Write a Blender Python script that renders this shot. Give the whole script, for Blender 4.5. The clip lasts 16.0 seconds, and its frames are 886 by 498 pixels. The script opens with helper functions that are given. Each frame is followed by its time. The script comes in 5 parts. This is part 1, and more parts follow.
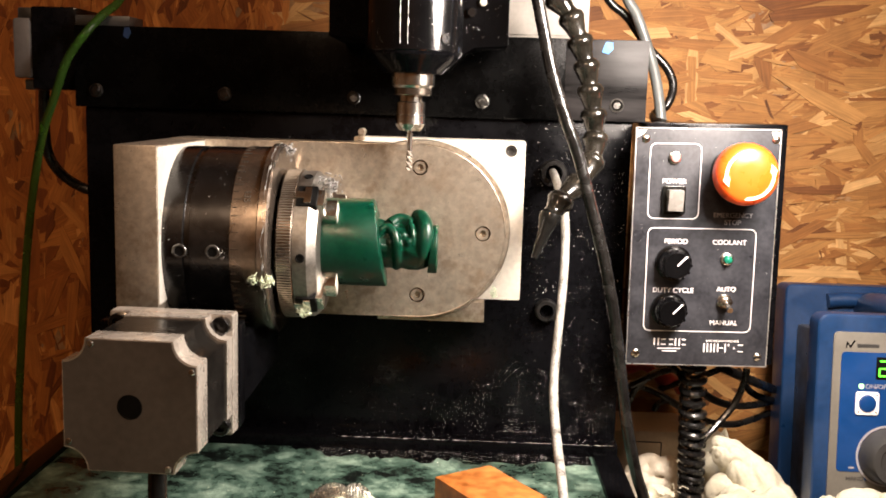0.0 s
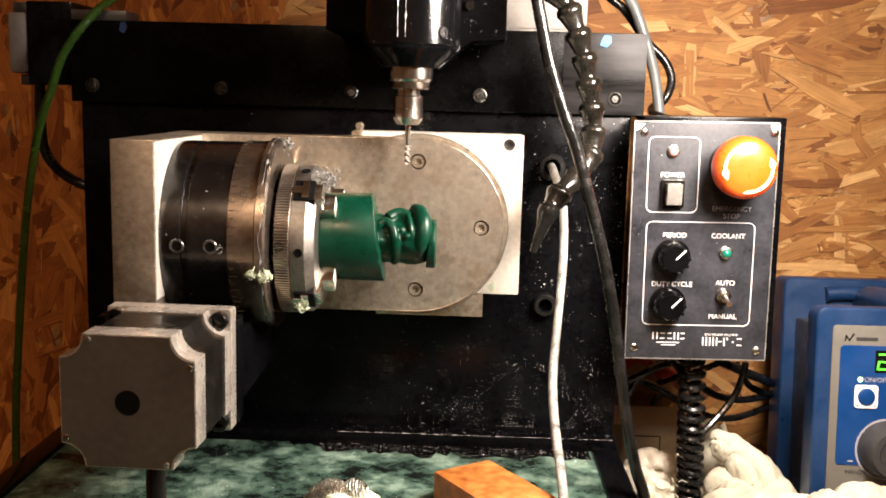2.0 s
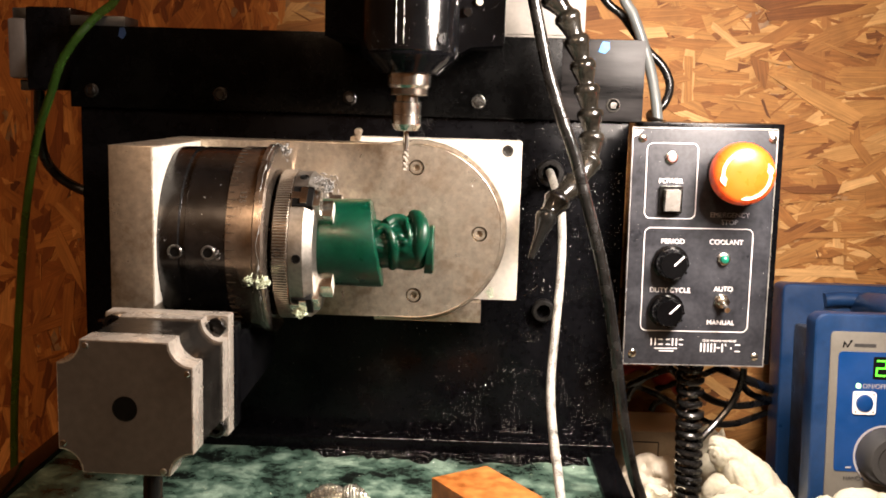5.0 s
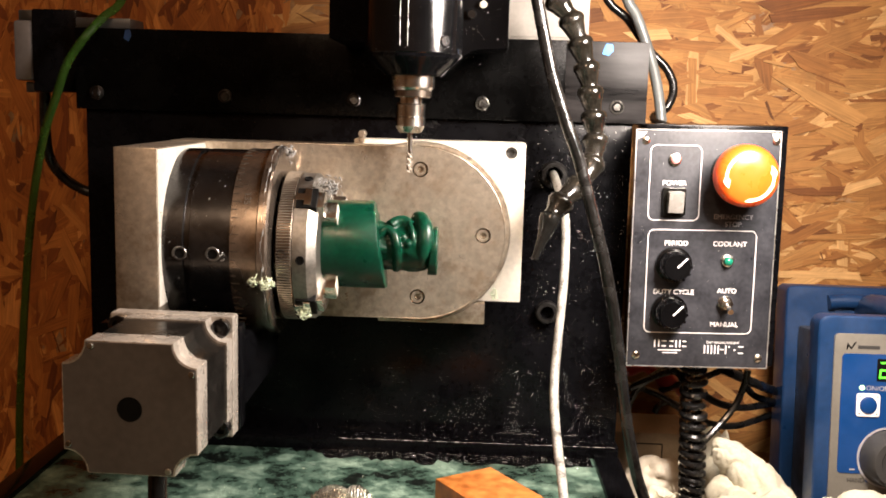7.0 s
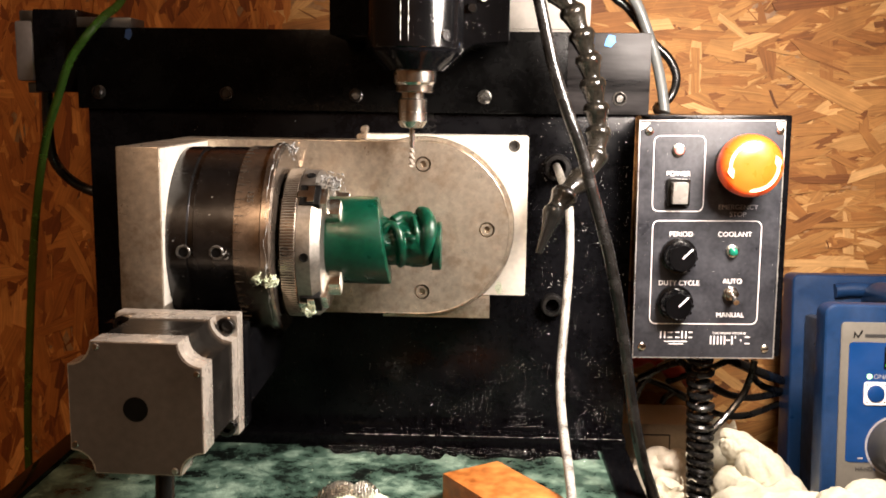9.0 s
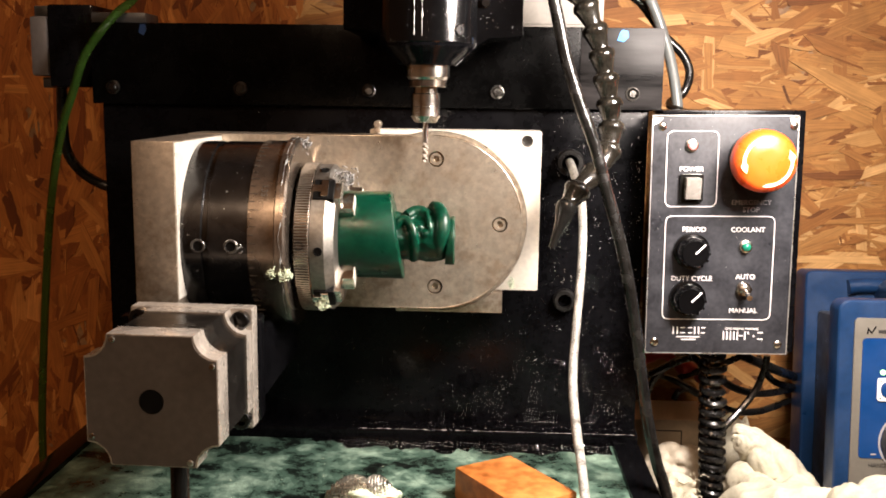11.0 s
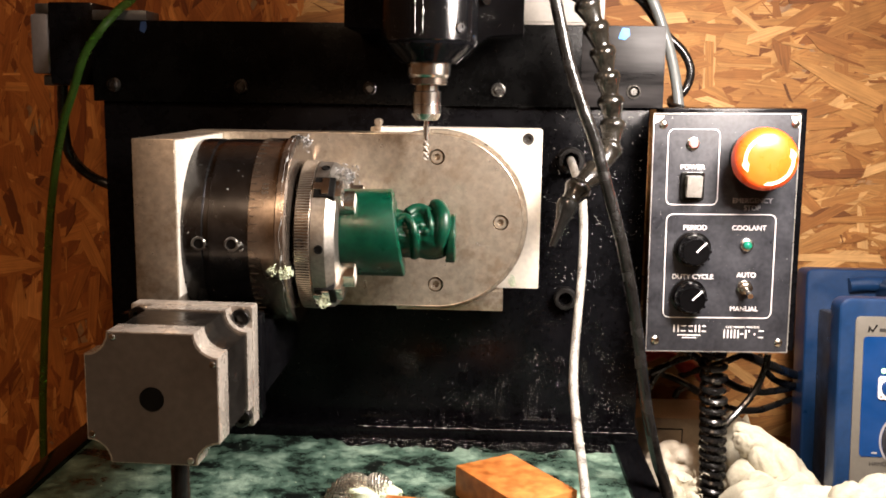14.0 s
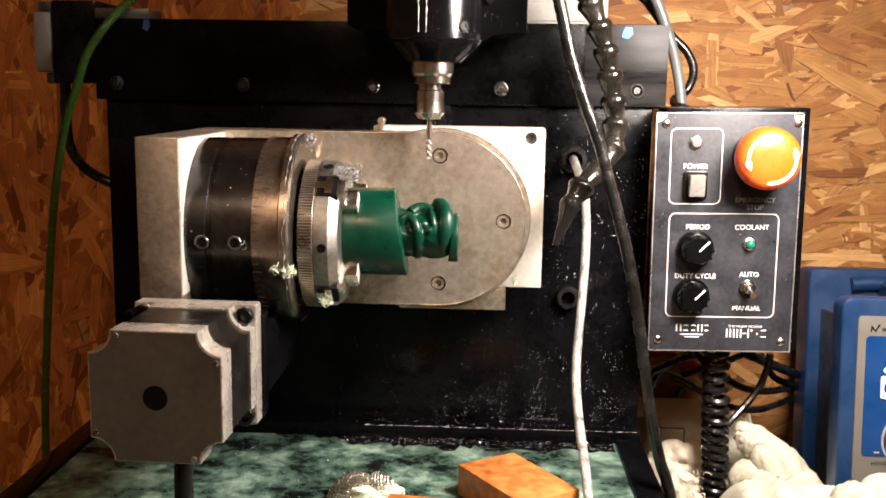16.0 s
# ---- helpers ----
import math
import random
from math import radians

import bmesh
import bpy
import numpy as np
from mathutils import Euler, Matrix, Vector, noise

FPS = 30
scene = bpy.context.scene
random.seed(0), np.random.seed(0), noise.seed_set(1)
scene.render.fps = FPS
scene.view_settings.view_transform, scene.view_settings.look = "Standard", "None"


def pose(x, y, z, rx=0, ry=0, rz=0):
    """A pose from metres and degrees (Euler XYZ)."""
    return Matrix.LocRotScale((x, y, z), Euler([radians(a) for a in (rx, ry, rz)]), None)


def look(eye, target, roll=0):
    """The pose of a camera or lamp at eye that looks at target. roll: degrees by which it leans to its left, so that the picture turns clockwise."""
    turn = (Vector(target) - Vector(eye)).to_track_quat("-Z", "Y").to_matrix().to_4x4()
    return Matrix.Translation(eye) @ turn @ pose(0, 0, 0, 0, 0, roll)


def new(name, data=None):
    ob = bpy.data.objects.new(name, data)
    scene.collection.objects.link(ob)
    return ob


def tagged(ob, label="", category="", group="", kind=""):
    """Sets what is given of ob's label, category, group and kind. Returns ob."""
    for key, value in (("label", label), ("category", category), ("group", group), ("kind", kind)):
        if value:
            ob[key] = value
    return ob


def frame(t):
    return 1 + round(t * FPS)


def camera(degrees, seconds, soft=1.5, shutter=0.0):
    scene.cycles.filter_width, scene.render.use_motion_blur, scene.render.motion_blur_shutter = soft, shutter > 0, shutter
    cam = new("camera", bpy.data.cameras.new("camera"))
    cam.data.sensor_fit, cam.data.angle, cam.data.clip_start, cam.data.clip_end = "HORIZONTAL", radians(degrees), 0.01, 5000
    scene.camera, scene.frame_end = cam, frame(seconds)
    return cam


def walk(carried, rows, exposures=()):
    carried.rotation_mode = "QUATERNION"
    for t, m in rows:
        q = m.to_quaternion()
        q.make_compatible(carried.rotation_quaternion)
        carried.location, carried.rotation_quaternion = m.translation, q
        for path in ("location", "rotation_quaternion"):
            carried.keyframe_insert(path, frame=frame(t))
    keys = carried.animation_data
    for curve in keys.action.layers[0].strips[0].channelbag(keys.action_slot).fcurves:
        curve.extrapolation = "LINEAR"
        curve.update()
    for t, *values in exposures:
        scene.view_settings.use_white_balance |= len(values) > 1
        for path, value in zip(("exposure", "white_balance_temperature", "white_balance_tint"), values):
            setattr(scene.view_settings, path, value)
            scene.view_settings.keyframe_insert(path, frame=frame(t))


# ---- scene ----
cam = camera(49.2, 16.0, soft=1.75)
PATH = [
    (0, (-0.00876, -0.62484, 0.29855), (-0.05109, 1.35252, 0.00151), 1.706),
    (0.5, (-0.00857, -0.62374, 0.29903), (-0.04837, 1.35333, -0.00029), 1.621),
    (1, (-0.00919, -0.62390, 0.29925), (-0.04833, 1.35165, -0.01006), 1.594),
    (1.5, (-0.00830, -0.62262, 0.29870), (-0.04087, 1.35355, -0.00738), 1.451),
    (2, (-0.00941, -0.62329, 0.29782), (-0.04569, 1.35273, -0.00880), 1.557),
    (2.5, (-0.01005, -0.62366, 0.29766), (-0.03914, 1.35245, -0.00918), 1.704),
    (3, (-0.00931, -0.62286, 0.29775), (-0.03678, 1.35425, -0.00272), 1.766),
    (3.5, (-0.00907, -0.62350, 0.29821), (-0.03918, 1.35377, -0.00098), 1.839),
    (4, (-0.00776, -0.62279, 0.29861), (-0.03774, 1.35489, 0.00219), 1.603),
    (6.5, (-0.00917, -0.62502, 0.29873), (-0.05558, 1.35191, -0.00063), 1.787),
    (7, (-0.00780, -0.62494, 0.29888), (-0.05414, 1.35276, 0.00466), 1.639),
    (7.5, (-0.00662, -0.62438, 0.30017), (-0.05174, 1.35231, -0.00097), 1.417),
    (8, (-0.00621, -0.62337, 0.30030), (-0.05346, 1.35282, -0.00379), 1.123),
    (8.5, (-0.00652, -0.62337, 0.30008), (-0.06035, 1.35209, -0.00758), 0.977),
    (9, (-0.00662, -0.62400, 0.30019), (-0.06533, 1.35090, -0.01018), 0.743),
    (11.5, (-0.00869, -0.62518, 0.29894), (-0.08834, 1.34787, -0.01846), 0.796),
    (12, (-0.00803, -0.62453, 0.29912), (-0.08520, 1.34857, -0.01857), 0.813),
    (12.5, (-0.00793, -0.62484, 0.29882), (-0.08892, 1.34762, -0.02188), 0.808),
    (13, (-0.00821, -0.62498, 0.29904), (-0.08796, 1.34787, -0.01954), 0.732),
    (13.5, (-0.00769, -0.62374, 0.29904), (-0.08704, 1.34894, -0.02067), 0.832),
    (14, (-0.00841, -0.62488, 0.29874), (-0.08851, 1.34772, -0.02136), 0.802),
    (14.5, (-0.00857, -0.62462, 0.29841), (-0.08937, 1.34769, -0.02326), 0.769),
    (15, (-0.00932, -0.62548, 0.29823), (-0.09539, 1.34631, -0.02523), 0.820),
    (15.5, (-0.00973, -0.62468, 0.29868), (-0.09495, 1.34693, -0.02611), 0.914),
    (16, (-0.00955, -0.62481, 0.29910), (-0.09130, 1.34711, -0.02469), 0.889),
]
walk(cam, [(t, look(e, g, r)) for t, e, g, r in PATH], [(0, 0.0, 6620, 10), (9, 0.0, 6580, 10), (11.5, 0.0, 6450, 10), (16, 0.0, 6420, 10)])

# ---- light: one warm work lamp above the bench, dim room ----
world = bpy.data.worlds.new("room_world")
scene.world = world
world.use_nodes = True
world.node_tree.nodes["Background"].inputs[0].default_value = (1.0, 0.8, 0.6, 1)
world.node_tree.nodes["Background"].inputs[1].default_value = 0.02

lamp = new("work_lamp", bpy.data.lights.new("work_lamp", "AREA"))
lamp.data.shape = "DISK"
lamp.data.size = 0.13
lamp.data.energy = 6.0
lamp.data.color = (1.0, 0.87, 0.785)
lamp.matrix_world = look((0.180, -0.222, 0.395), (-0.01, -0.04, 0.20))
room_lamp = new("ceiling_lamp", bpy.data.lights.new("ceiling_lamp", "POINT"))
room_lamp.data.energy = 18.0
room_lamp.data.color = (1.0, 0.67, 0.43)
room_lamp.data.shadow_soft_size = 0.06
room_lamp.matrix_world = pose(-0.20, -1.05, 0.88)


# ---- materials ----
def mat(name, color, rough=0.5, metal=0.0, vary=0.25, scale=60.0, bump=0.15, bscale=400.0, tint=None, spec=0.5, emit=0.0, coat=0.0, rvary=0.15, stretch=None):
    """Base colour broken up by two noises, roughness by a third, a fine bump."""
    m = bpy.data.materials.new(name)
    m.use_nodes = True
    nt = m.node_tree
    b = nt.nodes["Principled BSDF"]
    n, l = nt.nodes.new, nt.links.new
    co = n("ShaderNodeTexCoord")
    n1 = n("ShaderNodeTexNoise")
    n1.inputs["Scale"].default_value = scale
    n1.inputs["Detail"].default_value = 6
    n2 = n("ShaderNodeTexNoise")
    n2.inputs["Scale"].default_value = scale * 7
    n2.inputs["Detail"].default_value = 4
    source = co.outputs["Object"]
    if stretch:
        sm = n("ShaderNodeMapping")
        sm.inputs["Scale"].default_value = stretch
        l(source, sm.inputs[0])
        source = sm.outputs[0]
    l(source, n1.inputs["Vector"])
    l(source, n2.inputs["Vector"])
    add = n("ShaderNodeMath")
    add.operation = "ADD"
    l(n1.outputs["Fac"], add.inputs[0])
    l(n2.outputs["Fac"], add.inputs[1])
    ramp = n("ShaderNodeMapRange")
    ramp.inputs[1].default_value, ramp.inputs[2].default_value = 0.7, 1.3
    l(add.outputs[0], ramp.inputs[0])
    mix = n("ShaderNodeMix")
    mix.data_type = "RGBA"
    t = tint or color
    mix.inputs[6].default_value = (*[c * (1 - vary) for c in color], 1)
    mix.inputs[7].default_value = (*[min(1, c * (1 + vary)) for c in t], 1)
    l(ramp.outputs[0], mix.inputs[0])
    l(mix.outputs[2], b.inputs["Base Color"])
    rr = n("ShaderNodeMapRange")
    rr.inputs[1].default_value, rr.inputs[2].default_value = 0.3, 0.7
    rr.inputs[3].default_value, rr.inputs[4].default_value = max(0.02, rough - rvary), min(1, rough + rvary)
    l(n1.outputs["Fac"], rr.inputs[0])
    l(rr.outputs[0], b.inputs["Roughness"])
    b.inputs["Metallic"].default_value = metal
    b.inputs["Specular IOR Level"].default_value = spec
    b.inputs["Coat Weight"].default_value = coat
    if bump:
        n3 = n("ShaderNodeTexNoise")
        n3.inputs["Scale"].default_value = bscale
        n3.inputs["Detail"].default_value = 5
        l(co.outputs["Object"], n3.inputs["Vector"])
        bp = n("ShaderNodeBump")
        bp.inputs["Strength"].default_value = bump
        bp.inputs["Distance"].default_value = 0.001
        l(n3.outputs["Fac"], bp.inputs["Height"])
        l(bp.outputs[0], b.inputs["Normal"])
    if emit:
        b.inputs["Emission Color"].default_value = (*color, 1)
        b.inputs["Emission Strength"].default_value = emit
    return m


def osb_material(name, tint=(1.0, 1.0, 1.0), single=False):
    """Pressed wood strands; each strand takes its own shade, by island or, for single strands, by object."""
    m = bpy.data.materials.new(name)
    m.use_nodes = True
    nt = m.node_tree
    b = nt.nodes["Principled BSDF"]
    n, l = nt.nodes.new, nt.links.new
    geo = n("ShaderNodeNewGeometry")
    ramp = n("ShaderNodeValToRGB")
    els = ramp.color_ramp.elements
    shades = ((0.0, (0.10, 0.036, 0.009)), (0.04, (0.155, 0.055, 0.014)), (0.14, (0.225, 0.090, 0.023)), (0.45, (0.285, 0.128, 0.036)), (0.76, (0.330, 0.160, 0.048)), (0.92, (0.42, 0.228, 0.080)), (1.0, (0.53, 0.31, 0.125)))
    for k, (p, c) in enumerate(shades):
        e = els[0] if k == 0 else els[len(els) - 1] if k == len(shades) - 1 else els.new(p)
        e.position = p
        e.color = (*[a * b for a, b in zip(c, tint)], 1)
    info = n("ShaderNodeObjectInfo")
    l(info.outputs["Random"] if single else geo.outputs["Random Per Island"], ramp.inputs[0])
    uv = n("ShaderNodeUVMap")
    mp = n("ShaderNodeMapping")
    mp.inputs["Scale"].default_value = (30, 760, 1)
    l(uv.outputs[0], mp.inputs[0])
    gr = n("ShaderNodeTexNoise")
    gr.inputs["Scale"].default_value = 1.0
    gr.inputs["Detail"].default_value = 5
    l(mp.outputs[0], gr.inputs["Vector"])
    big = n("ShaderNodeTexNoise")
    big.inputs["Scale"].default_value = 45
    big.inputs["Detail"].default_value = 5
    co = n("ShaderNodeTexCoord")
    l(co.outputs["Object"], big.inputs["Vector"])
    mr = n("ShaderNodeMapRange")
    mr.inputs[1].default_value, mr.inputs[2].default_value = 0.25, 0.75
    mr.inputs[3].default_value, mr.inputs[4].default_value = 0.66, 1.24
    l(gr.outputs["Fac"], mr.inputs[0])
    mr2 = n("ShaderNodeMapRange")
    mr2.inputs[1].default_value, mr2.inputs[2].default_value = 0.3, 0.7
    mr2.inputs[3].default_value, mr2.inputs[4].default_value = 0.80, 1.15
    l(big.outputs["Fac"], mr2.inputs[0])
    mu = n("ShaderNodeMath")
    mu.operation = "MULTIPLY"
    l(mr.outputs[0], mu.inputs[0])
    l(mr2.outputs[0], mu.inputs[1])
    sc = n("ShaderNodeVectorMath")
    sc.operation = "SCALE"
    l(ramp.outputs[0], sc.inputs[0])
    l(mu.outputs[0], sc.inputs[3])
    l(sc.outputs[0], b.inputs["Base Color"])
    b.inputs["Roughness"].default_value = 0.68
    b.inputs["Specular IOR Level"].default_value = 0.3
    bp = n("ShaderNodeBump")
    bp.inputs["Strength"].default_value = 0.3
    bp.inputs["Distance"].default_value = 0.001
    l(gr.outputs["Fac"], bp.inputs["Height"])
    l(bp.outputs[0], b.inputs["Normal"])
    return m


def table_material():
    """Wet black plate with drifts of pale green wax dust."""
    m = bpy.data.materials.new("dusty_table")
    m.use_nodes = True
    nt = m.node_tree
    b = nt.nodes["Principled BSDF"]
    n, l = nt.nodes.new, nt.links.new
    co = n("ShaderNodeTexCoord")
    mp = n("ShaderNodeMapping")
    mp.inputs["Scale"].default_value = (1.0, 1.1, 1.0)
    l(co.outputs["Object"], mp.inputs[0])
    a = n("ShaderNodeTexNoise")
    a.inputs["Scale"].default_value = 36
    a.inputs["Detail"].default_value = 9
    a.inputs["Roughness"].default_value = 0.74
    a.inputs["Distortion"].default_value = 0.0
    l(mp.outputs[0], a.inputs["Vector"])
    r = n("ShaderNodeValToRGB")
    e = r.color_ramp.elements
    e[0].position, e[0].color = 0.40, (0.006, 0.008, 0.007, 1)
    e[1].position, e[1].color = 0.70, (0.27, 0.385, 0.295, 1)
    k = e.new(0.51)
    k.color = (0.055, 0.105, 0.078, 1)
    l(a.outputs["Fac"], r.inputs[0])
    l(r.outputs[0], b.inputs["Base Color"])
    q = n("ShaderNodeMapRange")
    q.inputs[1].default_value, q.inputs[2].default_value = 0.42, 0.6
    q.inputs[3].default_value, q.inputs[4].default_value = 0.15, 0.85
    l(a.outputs["Fac"], q.inputs[0])
    l(q.outputs[0], b.inputs["Roughness"])
    f = n("ShaderNodeTexNoise")
    f.inputs["Scale"].default_value = 500
    f.inputs["Detail"].default_value = 4
    l(co.outputs["Object"], f.inputs["Vector"])
    bp = n("ShaderNodeBump")
    bp.inputs["Strength"].default_value = 0.5
    bp.inputs["Distance"].default_value = 0.0012
    l(f.outputs["Fac"], bp.inputs["Height"])
    l(bp.outputs[0], b.inputs["Normal"])
    return m


def stained_steel():
    """Ground steel, blotched brown and grey, with fine scratches along x."""
    m = bpy.data.materials.new("stained_steel")
    m.use_nodes = True
    nt = m.node_tree
    b = nt.nodes["Principled BSDF"]
    n, l = nt.nodes.new, nt.links.new
    co = n("ShaderNodeTexCoord")
    a = n("ShaderNodeTexNoise")
    a.inputs["Scale"].default_value, a.inputs["Detail"].default_value, a.inputs["Roughness"].default_value = 70, 10, 0.72
    l(co.outputs["Object"], a.inputs["Vector"])
    sp = n("ShaderNodeTexNoise")
    sp.inputs["Scale"].default_value, sp.inputs["Detail"].default_value = 300, 6
    l(co.outputs["Object"], sp.inputs["Vector"])
    r = n("ShaderNodeValToRGB")
    e = r.color_ramp.elements
    e[0].position, e[0].color = 0.38, (0.26, 0.205, 0.150, 1)
    e[1].position, e[1].color = 0.63, (0.60, 0.535, 0.435, 1)
    k = e.new(0.5)
    k.color = (0.43, 0.37, 0.295, 1)
    l(a.outputs["Fac"], r.inputs[0])
    mp = n("ShaderNodeMapRange")
    mp.inputs[1].default_value, mp.inputs[2].default_value, mp.inputs[3].default_value, mp.inputs[4].default_value = 0.34, 0.68, 0.84, 1.16
    l(sp.outputs["Fac"], mp.inputs[0])
    sc = n("ShaderNodeVectorMath")
    sc.operation = "SCALE"
    l(r.outputs[0], sc.inputs[0])
    l(mp.outputs[0], sc.inputs[3])
    l(sc.outputs[0], b.inputs["Base Color"])
    rr = n("ShaderNodeMapRange")
    rr.inputs[1].default_value, rr.inputs[2].default_value, rr.inputs[3].default_value, rr.inputs[4].default_value = 0.36, 0.64, 0.48, 0.27
    l(a.outputs["Fac"], rr.inputs[0])
    l(rr.outputs[0], b.inputs["Roughness"])
    b.inputs["Metallic"].default_value = 0.85
    st = n("ShaderNodeMapping")
    st.inputs["Scale"].default_value = (60, 900, 900)
    l(co.outputs["Object"], st.inputs[0])
    sn = n("ShaderNodeTexNoise")
    sn.inputs["Scale"].default_value, sn.inputs["Detail"].default_value = 1.5, 4
    l(st.outputs[0], sn.inputs["Vector"])
    bp = n("ShaderNodeBump")
    bp.inputs["Strength"].default_value, bp.inputs["Distance"].default_value = 0.08, 0.0006
    l(sn.outputs["Fac"], bp.inputs["Height"])
    l(bp.outputs[0], b.inputs["Normal"])
    return m


OSB = osb_material("osb_flakes")
OSB_SINGLE = osb_material("osb_single_flakes", single=True)
# redder copies of the board: warm dim light on the left, put into colour
OSB_WARM_LIT = osb_material("warm_lit_osb_flakes", (1.20, 0.86, 0.56))
OSB_WARM_LIT_SINGLE = osb_material("warm_lit_osb_single_flakes", (1.20, 0.86, 0.56), True)
TABLE = table_material()
PLY = mat("room_ply", (0.20, 0.12, 0.06), 0.7, scale=6)
BOARD = mat("bare_board", (0.22, 0.115, 0.045), 0.6, scale=40, vary=0.4)
BLACK = mat("black_enamel", (0.0025, 0.0025, 0.003), 0.17, spec=0.09, scale=40, vary=0.5, bump=0.06, bscale=220, rvary=0.09)
BLACK_RAIL = mat("black_rail_enamel", (0.0015, 0.0015, 0.0015), 0.24, rvary=0.08, spec=0.06, scale=55, vary=0.5, bump=0.05, bscale=300)
BLACK_WORN = mat("worn_black_with_sheen", (0.005, 0.005, 0.005), 0.34, rvary=0.12, spec=0.12, scale=55, vary=0.5, tint=(0.013, 0.012, 0.012), bump=0.05, bscale=300, stretch=(0.12, 1, 1))
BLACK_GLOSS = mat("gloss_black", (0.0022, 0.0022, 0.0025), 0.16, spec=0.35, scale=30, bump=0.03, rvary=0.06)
RUBBER = mat("black_rubber", (0.0055, 0.0052, 0.005), 0.27, scale=80, vary=0.4, bump=0.1)
WET_RUBBER = mat("wet_black_rubber", (0.005, 0.0048, 0.0045), 0.22, spec=0.6, scale=110, vary=0.5, tint=(0.009, 0.0085, 0.008), bump=0.3, bscale=260, rvary=0.16)
WET_PLASTIC = mat("wet_black_plastic", (0.006, 0.0055, 0.0045), 0.2, spec=0.6, scale=90, vary=0.5, tint=(0.012, 0.0105, 0.008), bump=0.2, bscale=300, rvary=0.12)
# smoked rocker plastic, base lightened to carry the lamp's reflection
SMOKE = mat("smoked_plastic_with_reflection", (0.19, 0.18, 0.165), 0.30, spec=0.5, vary=0.1, bump=0.03)
PLASTIC = mat("black_plastic", (0.006, 0.006, 0.0055), 0.17, scale=60, bump=0.04)
STEEL = stained_steel()
ALU = mat("machined_aluminium", (0.76, 0.72, 0.64), 0.36, metal=0.45, vary=0.12, scale=50, bump=0.08, bscale=900)
ALU_CAST = mat("cast_aluminium", (0.44, 0.40, 0.35), 0.27, metal=0.5, vary=0.25, scale=80, bump=0.1, bscale=700)
CHROME = mat("bright_steel", (0.62, 0.59, 0.54), 0.22, metal=1.0, vary=0.15, scale=70, bump=0.05, bscale=900, rvary=0.08)
TURNED = mat("turned_steel", (0.26, 0.245, 0.22), 0.48, metal=1.0, vary=0.25, scale=70, bump=0.06, bscale=900, rvary=0.10)
DIAL = mat("ground_steel", (0.27, 0.225, 0.185), 0.24, metal=0.95, vary=0.35, scale=45, bump=0.06, bscale=900, rvary=0.10)
OXIDE = mat("black_oxide_steel", (0.030, 0.030, 0.031), 0.26, metal=0.9, vary=0.4, scale=40, bump=0.05, rvary=0.1, coat=0.9)
OXIDE.node_tree.nodes["Principled BSDF"].inputs["Coat Roughness"].default_value = 0.20
WORN_OXIDE = mat("worn_oxide_steel", (0.14, 0.135, 0.125), 0.28, metal=0.8, vary=0.5, scale=200)
LAMIN = mat("motor_laminations", (0.009, 0.008, 0.007), 0.17, metal=0.0, spec=0.4, vary=0.4, scale=60, bump=0.1)
# dim grey: holds the shade on the stepper's rear, also colours the slide motor's cap
FACE = mat("dull_grey_dimmed", (0.082, 0.072, 0.068), 0.5, vary=0.15, scale=40, bump=0.06, bscale=700, spec=0.3)
DARK = mat("dark_hole", (0.004, 0.004, 0.004), 0.6, spec=0.1, scale=80)
ENGRAVED = mat("engraving", (0.05, 0.04, 0.03), 0.45, scale=200)
WAX = mat("green_carving_wax", (0.0006, 0.027, 0.014), 0.32, vary=0.35, scale=60, bump=0.10, bscale=420, spec=0.32, rvary=0.10)
WAX.node_tree.nodes["Principled BSDF"].inputs["Subsurface Weight"].default_value = 0.25
WAX.node_tree.nodes["Principled BSDF"].inputs["Subsurface Radius"].default_value = (0.001, 0.006, 0.003)
WAX_DUST = mat("pale_wax_dust", (0.55, 0.62, 0.46), 0.8, scale=300, vary=0.3)
CHIP = mat("swarf_chips", (0.48, 0.47, 0.45), 0.25, scale=300, vary=0.3)
PANEL = mat("panel_grey", (0.027, 0.028, 0.033), 0.42, spec=0.3, vary=0.42, scale=55, bump=0.05, bscale=900)
PANEL_EDGE = mat("panel_edge", (0.55, 0.53, 0.50), 0.35, metal=0.8)
INK = mat("white_ink", (0.82, 0.80, 0.78), 0.5, vary=0.08, scale=300)
INK_GREY = mat("grey_and_shaded_ink", (0.30, 0.29, 0.30), 0.5, vary=0.08)
RED = mat("red_plastic", (0.85, 0.095, 0.010), 0.32, vary=0.06, bump=0.02)
ARROW = mat("arrow_print", (0.92, 0.80, 0.58), 0.4, vary=0.05)
LED_RED = mat("red_led_lens", (0.75, 0.28, 0.27), 0.15, vary=0.05, bump=0)
LED_GREEN = mat("green_led_lens", (0.01, 0.16, 0.10), 0.12, vary=0.05, bump=0)
GLOW = mat("green_segments", (0.10, 1.0, 0.04), 0.5, emit=1.6, vary=0.0, bump=0)
GLOW_W = mat("green_indicator", (0.55, 1.0, 0.45), 0.5, emit=1.4, vary=0.0, bump=0)
BLUE = mat("blue_case", (0.004, 0.025, 0.080), 0.42, vary=0.2, scale=40, bump=0.1, bscale=900)
BLUE_PANEL = mat("blue_panel_foil", (0.003, 0.038, 0.15), 0.42, vary=0.08, bump=0.03)
BEZEL = mat("beige_bezel", (0.125, 0.116, 0.098), 0.45, vary=0.08, bump=0.05)
GREY_CASE = mat("grey_case_metal", (0.05, 0.05, 0.05), 0.4, metal=0.4, vary=0.15)
GREY_KNOB = mat("grey_knob", (0.034, 0.033, 0.032), 0.45, vary=0.1)
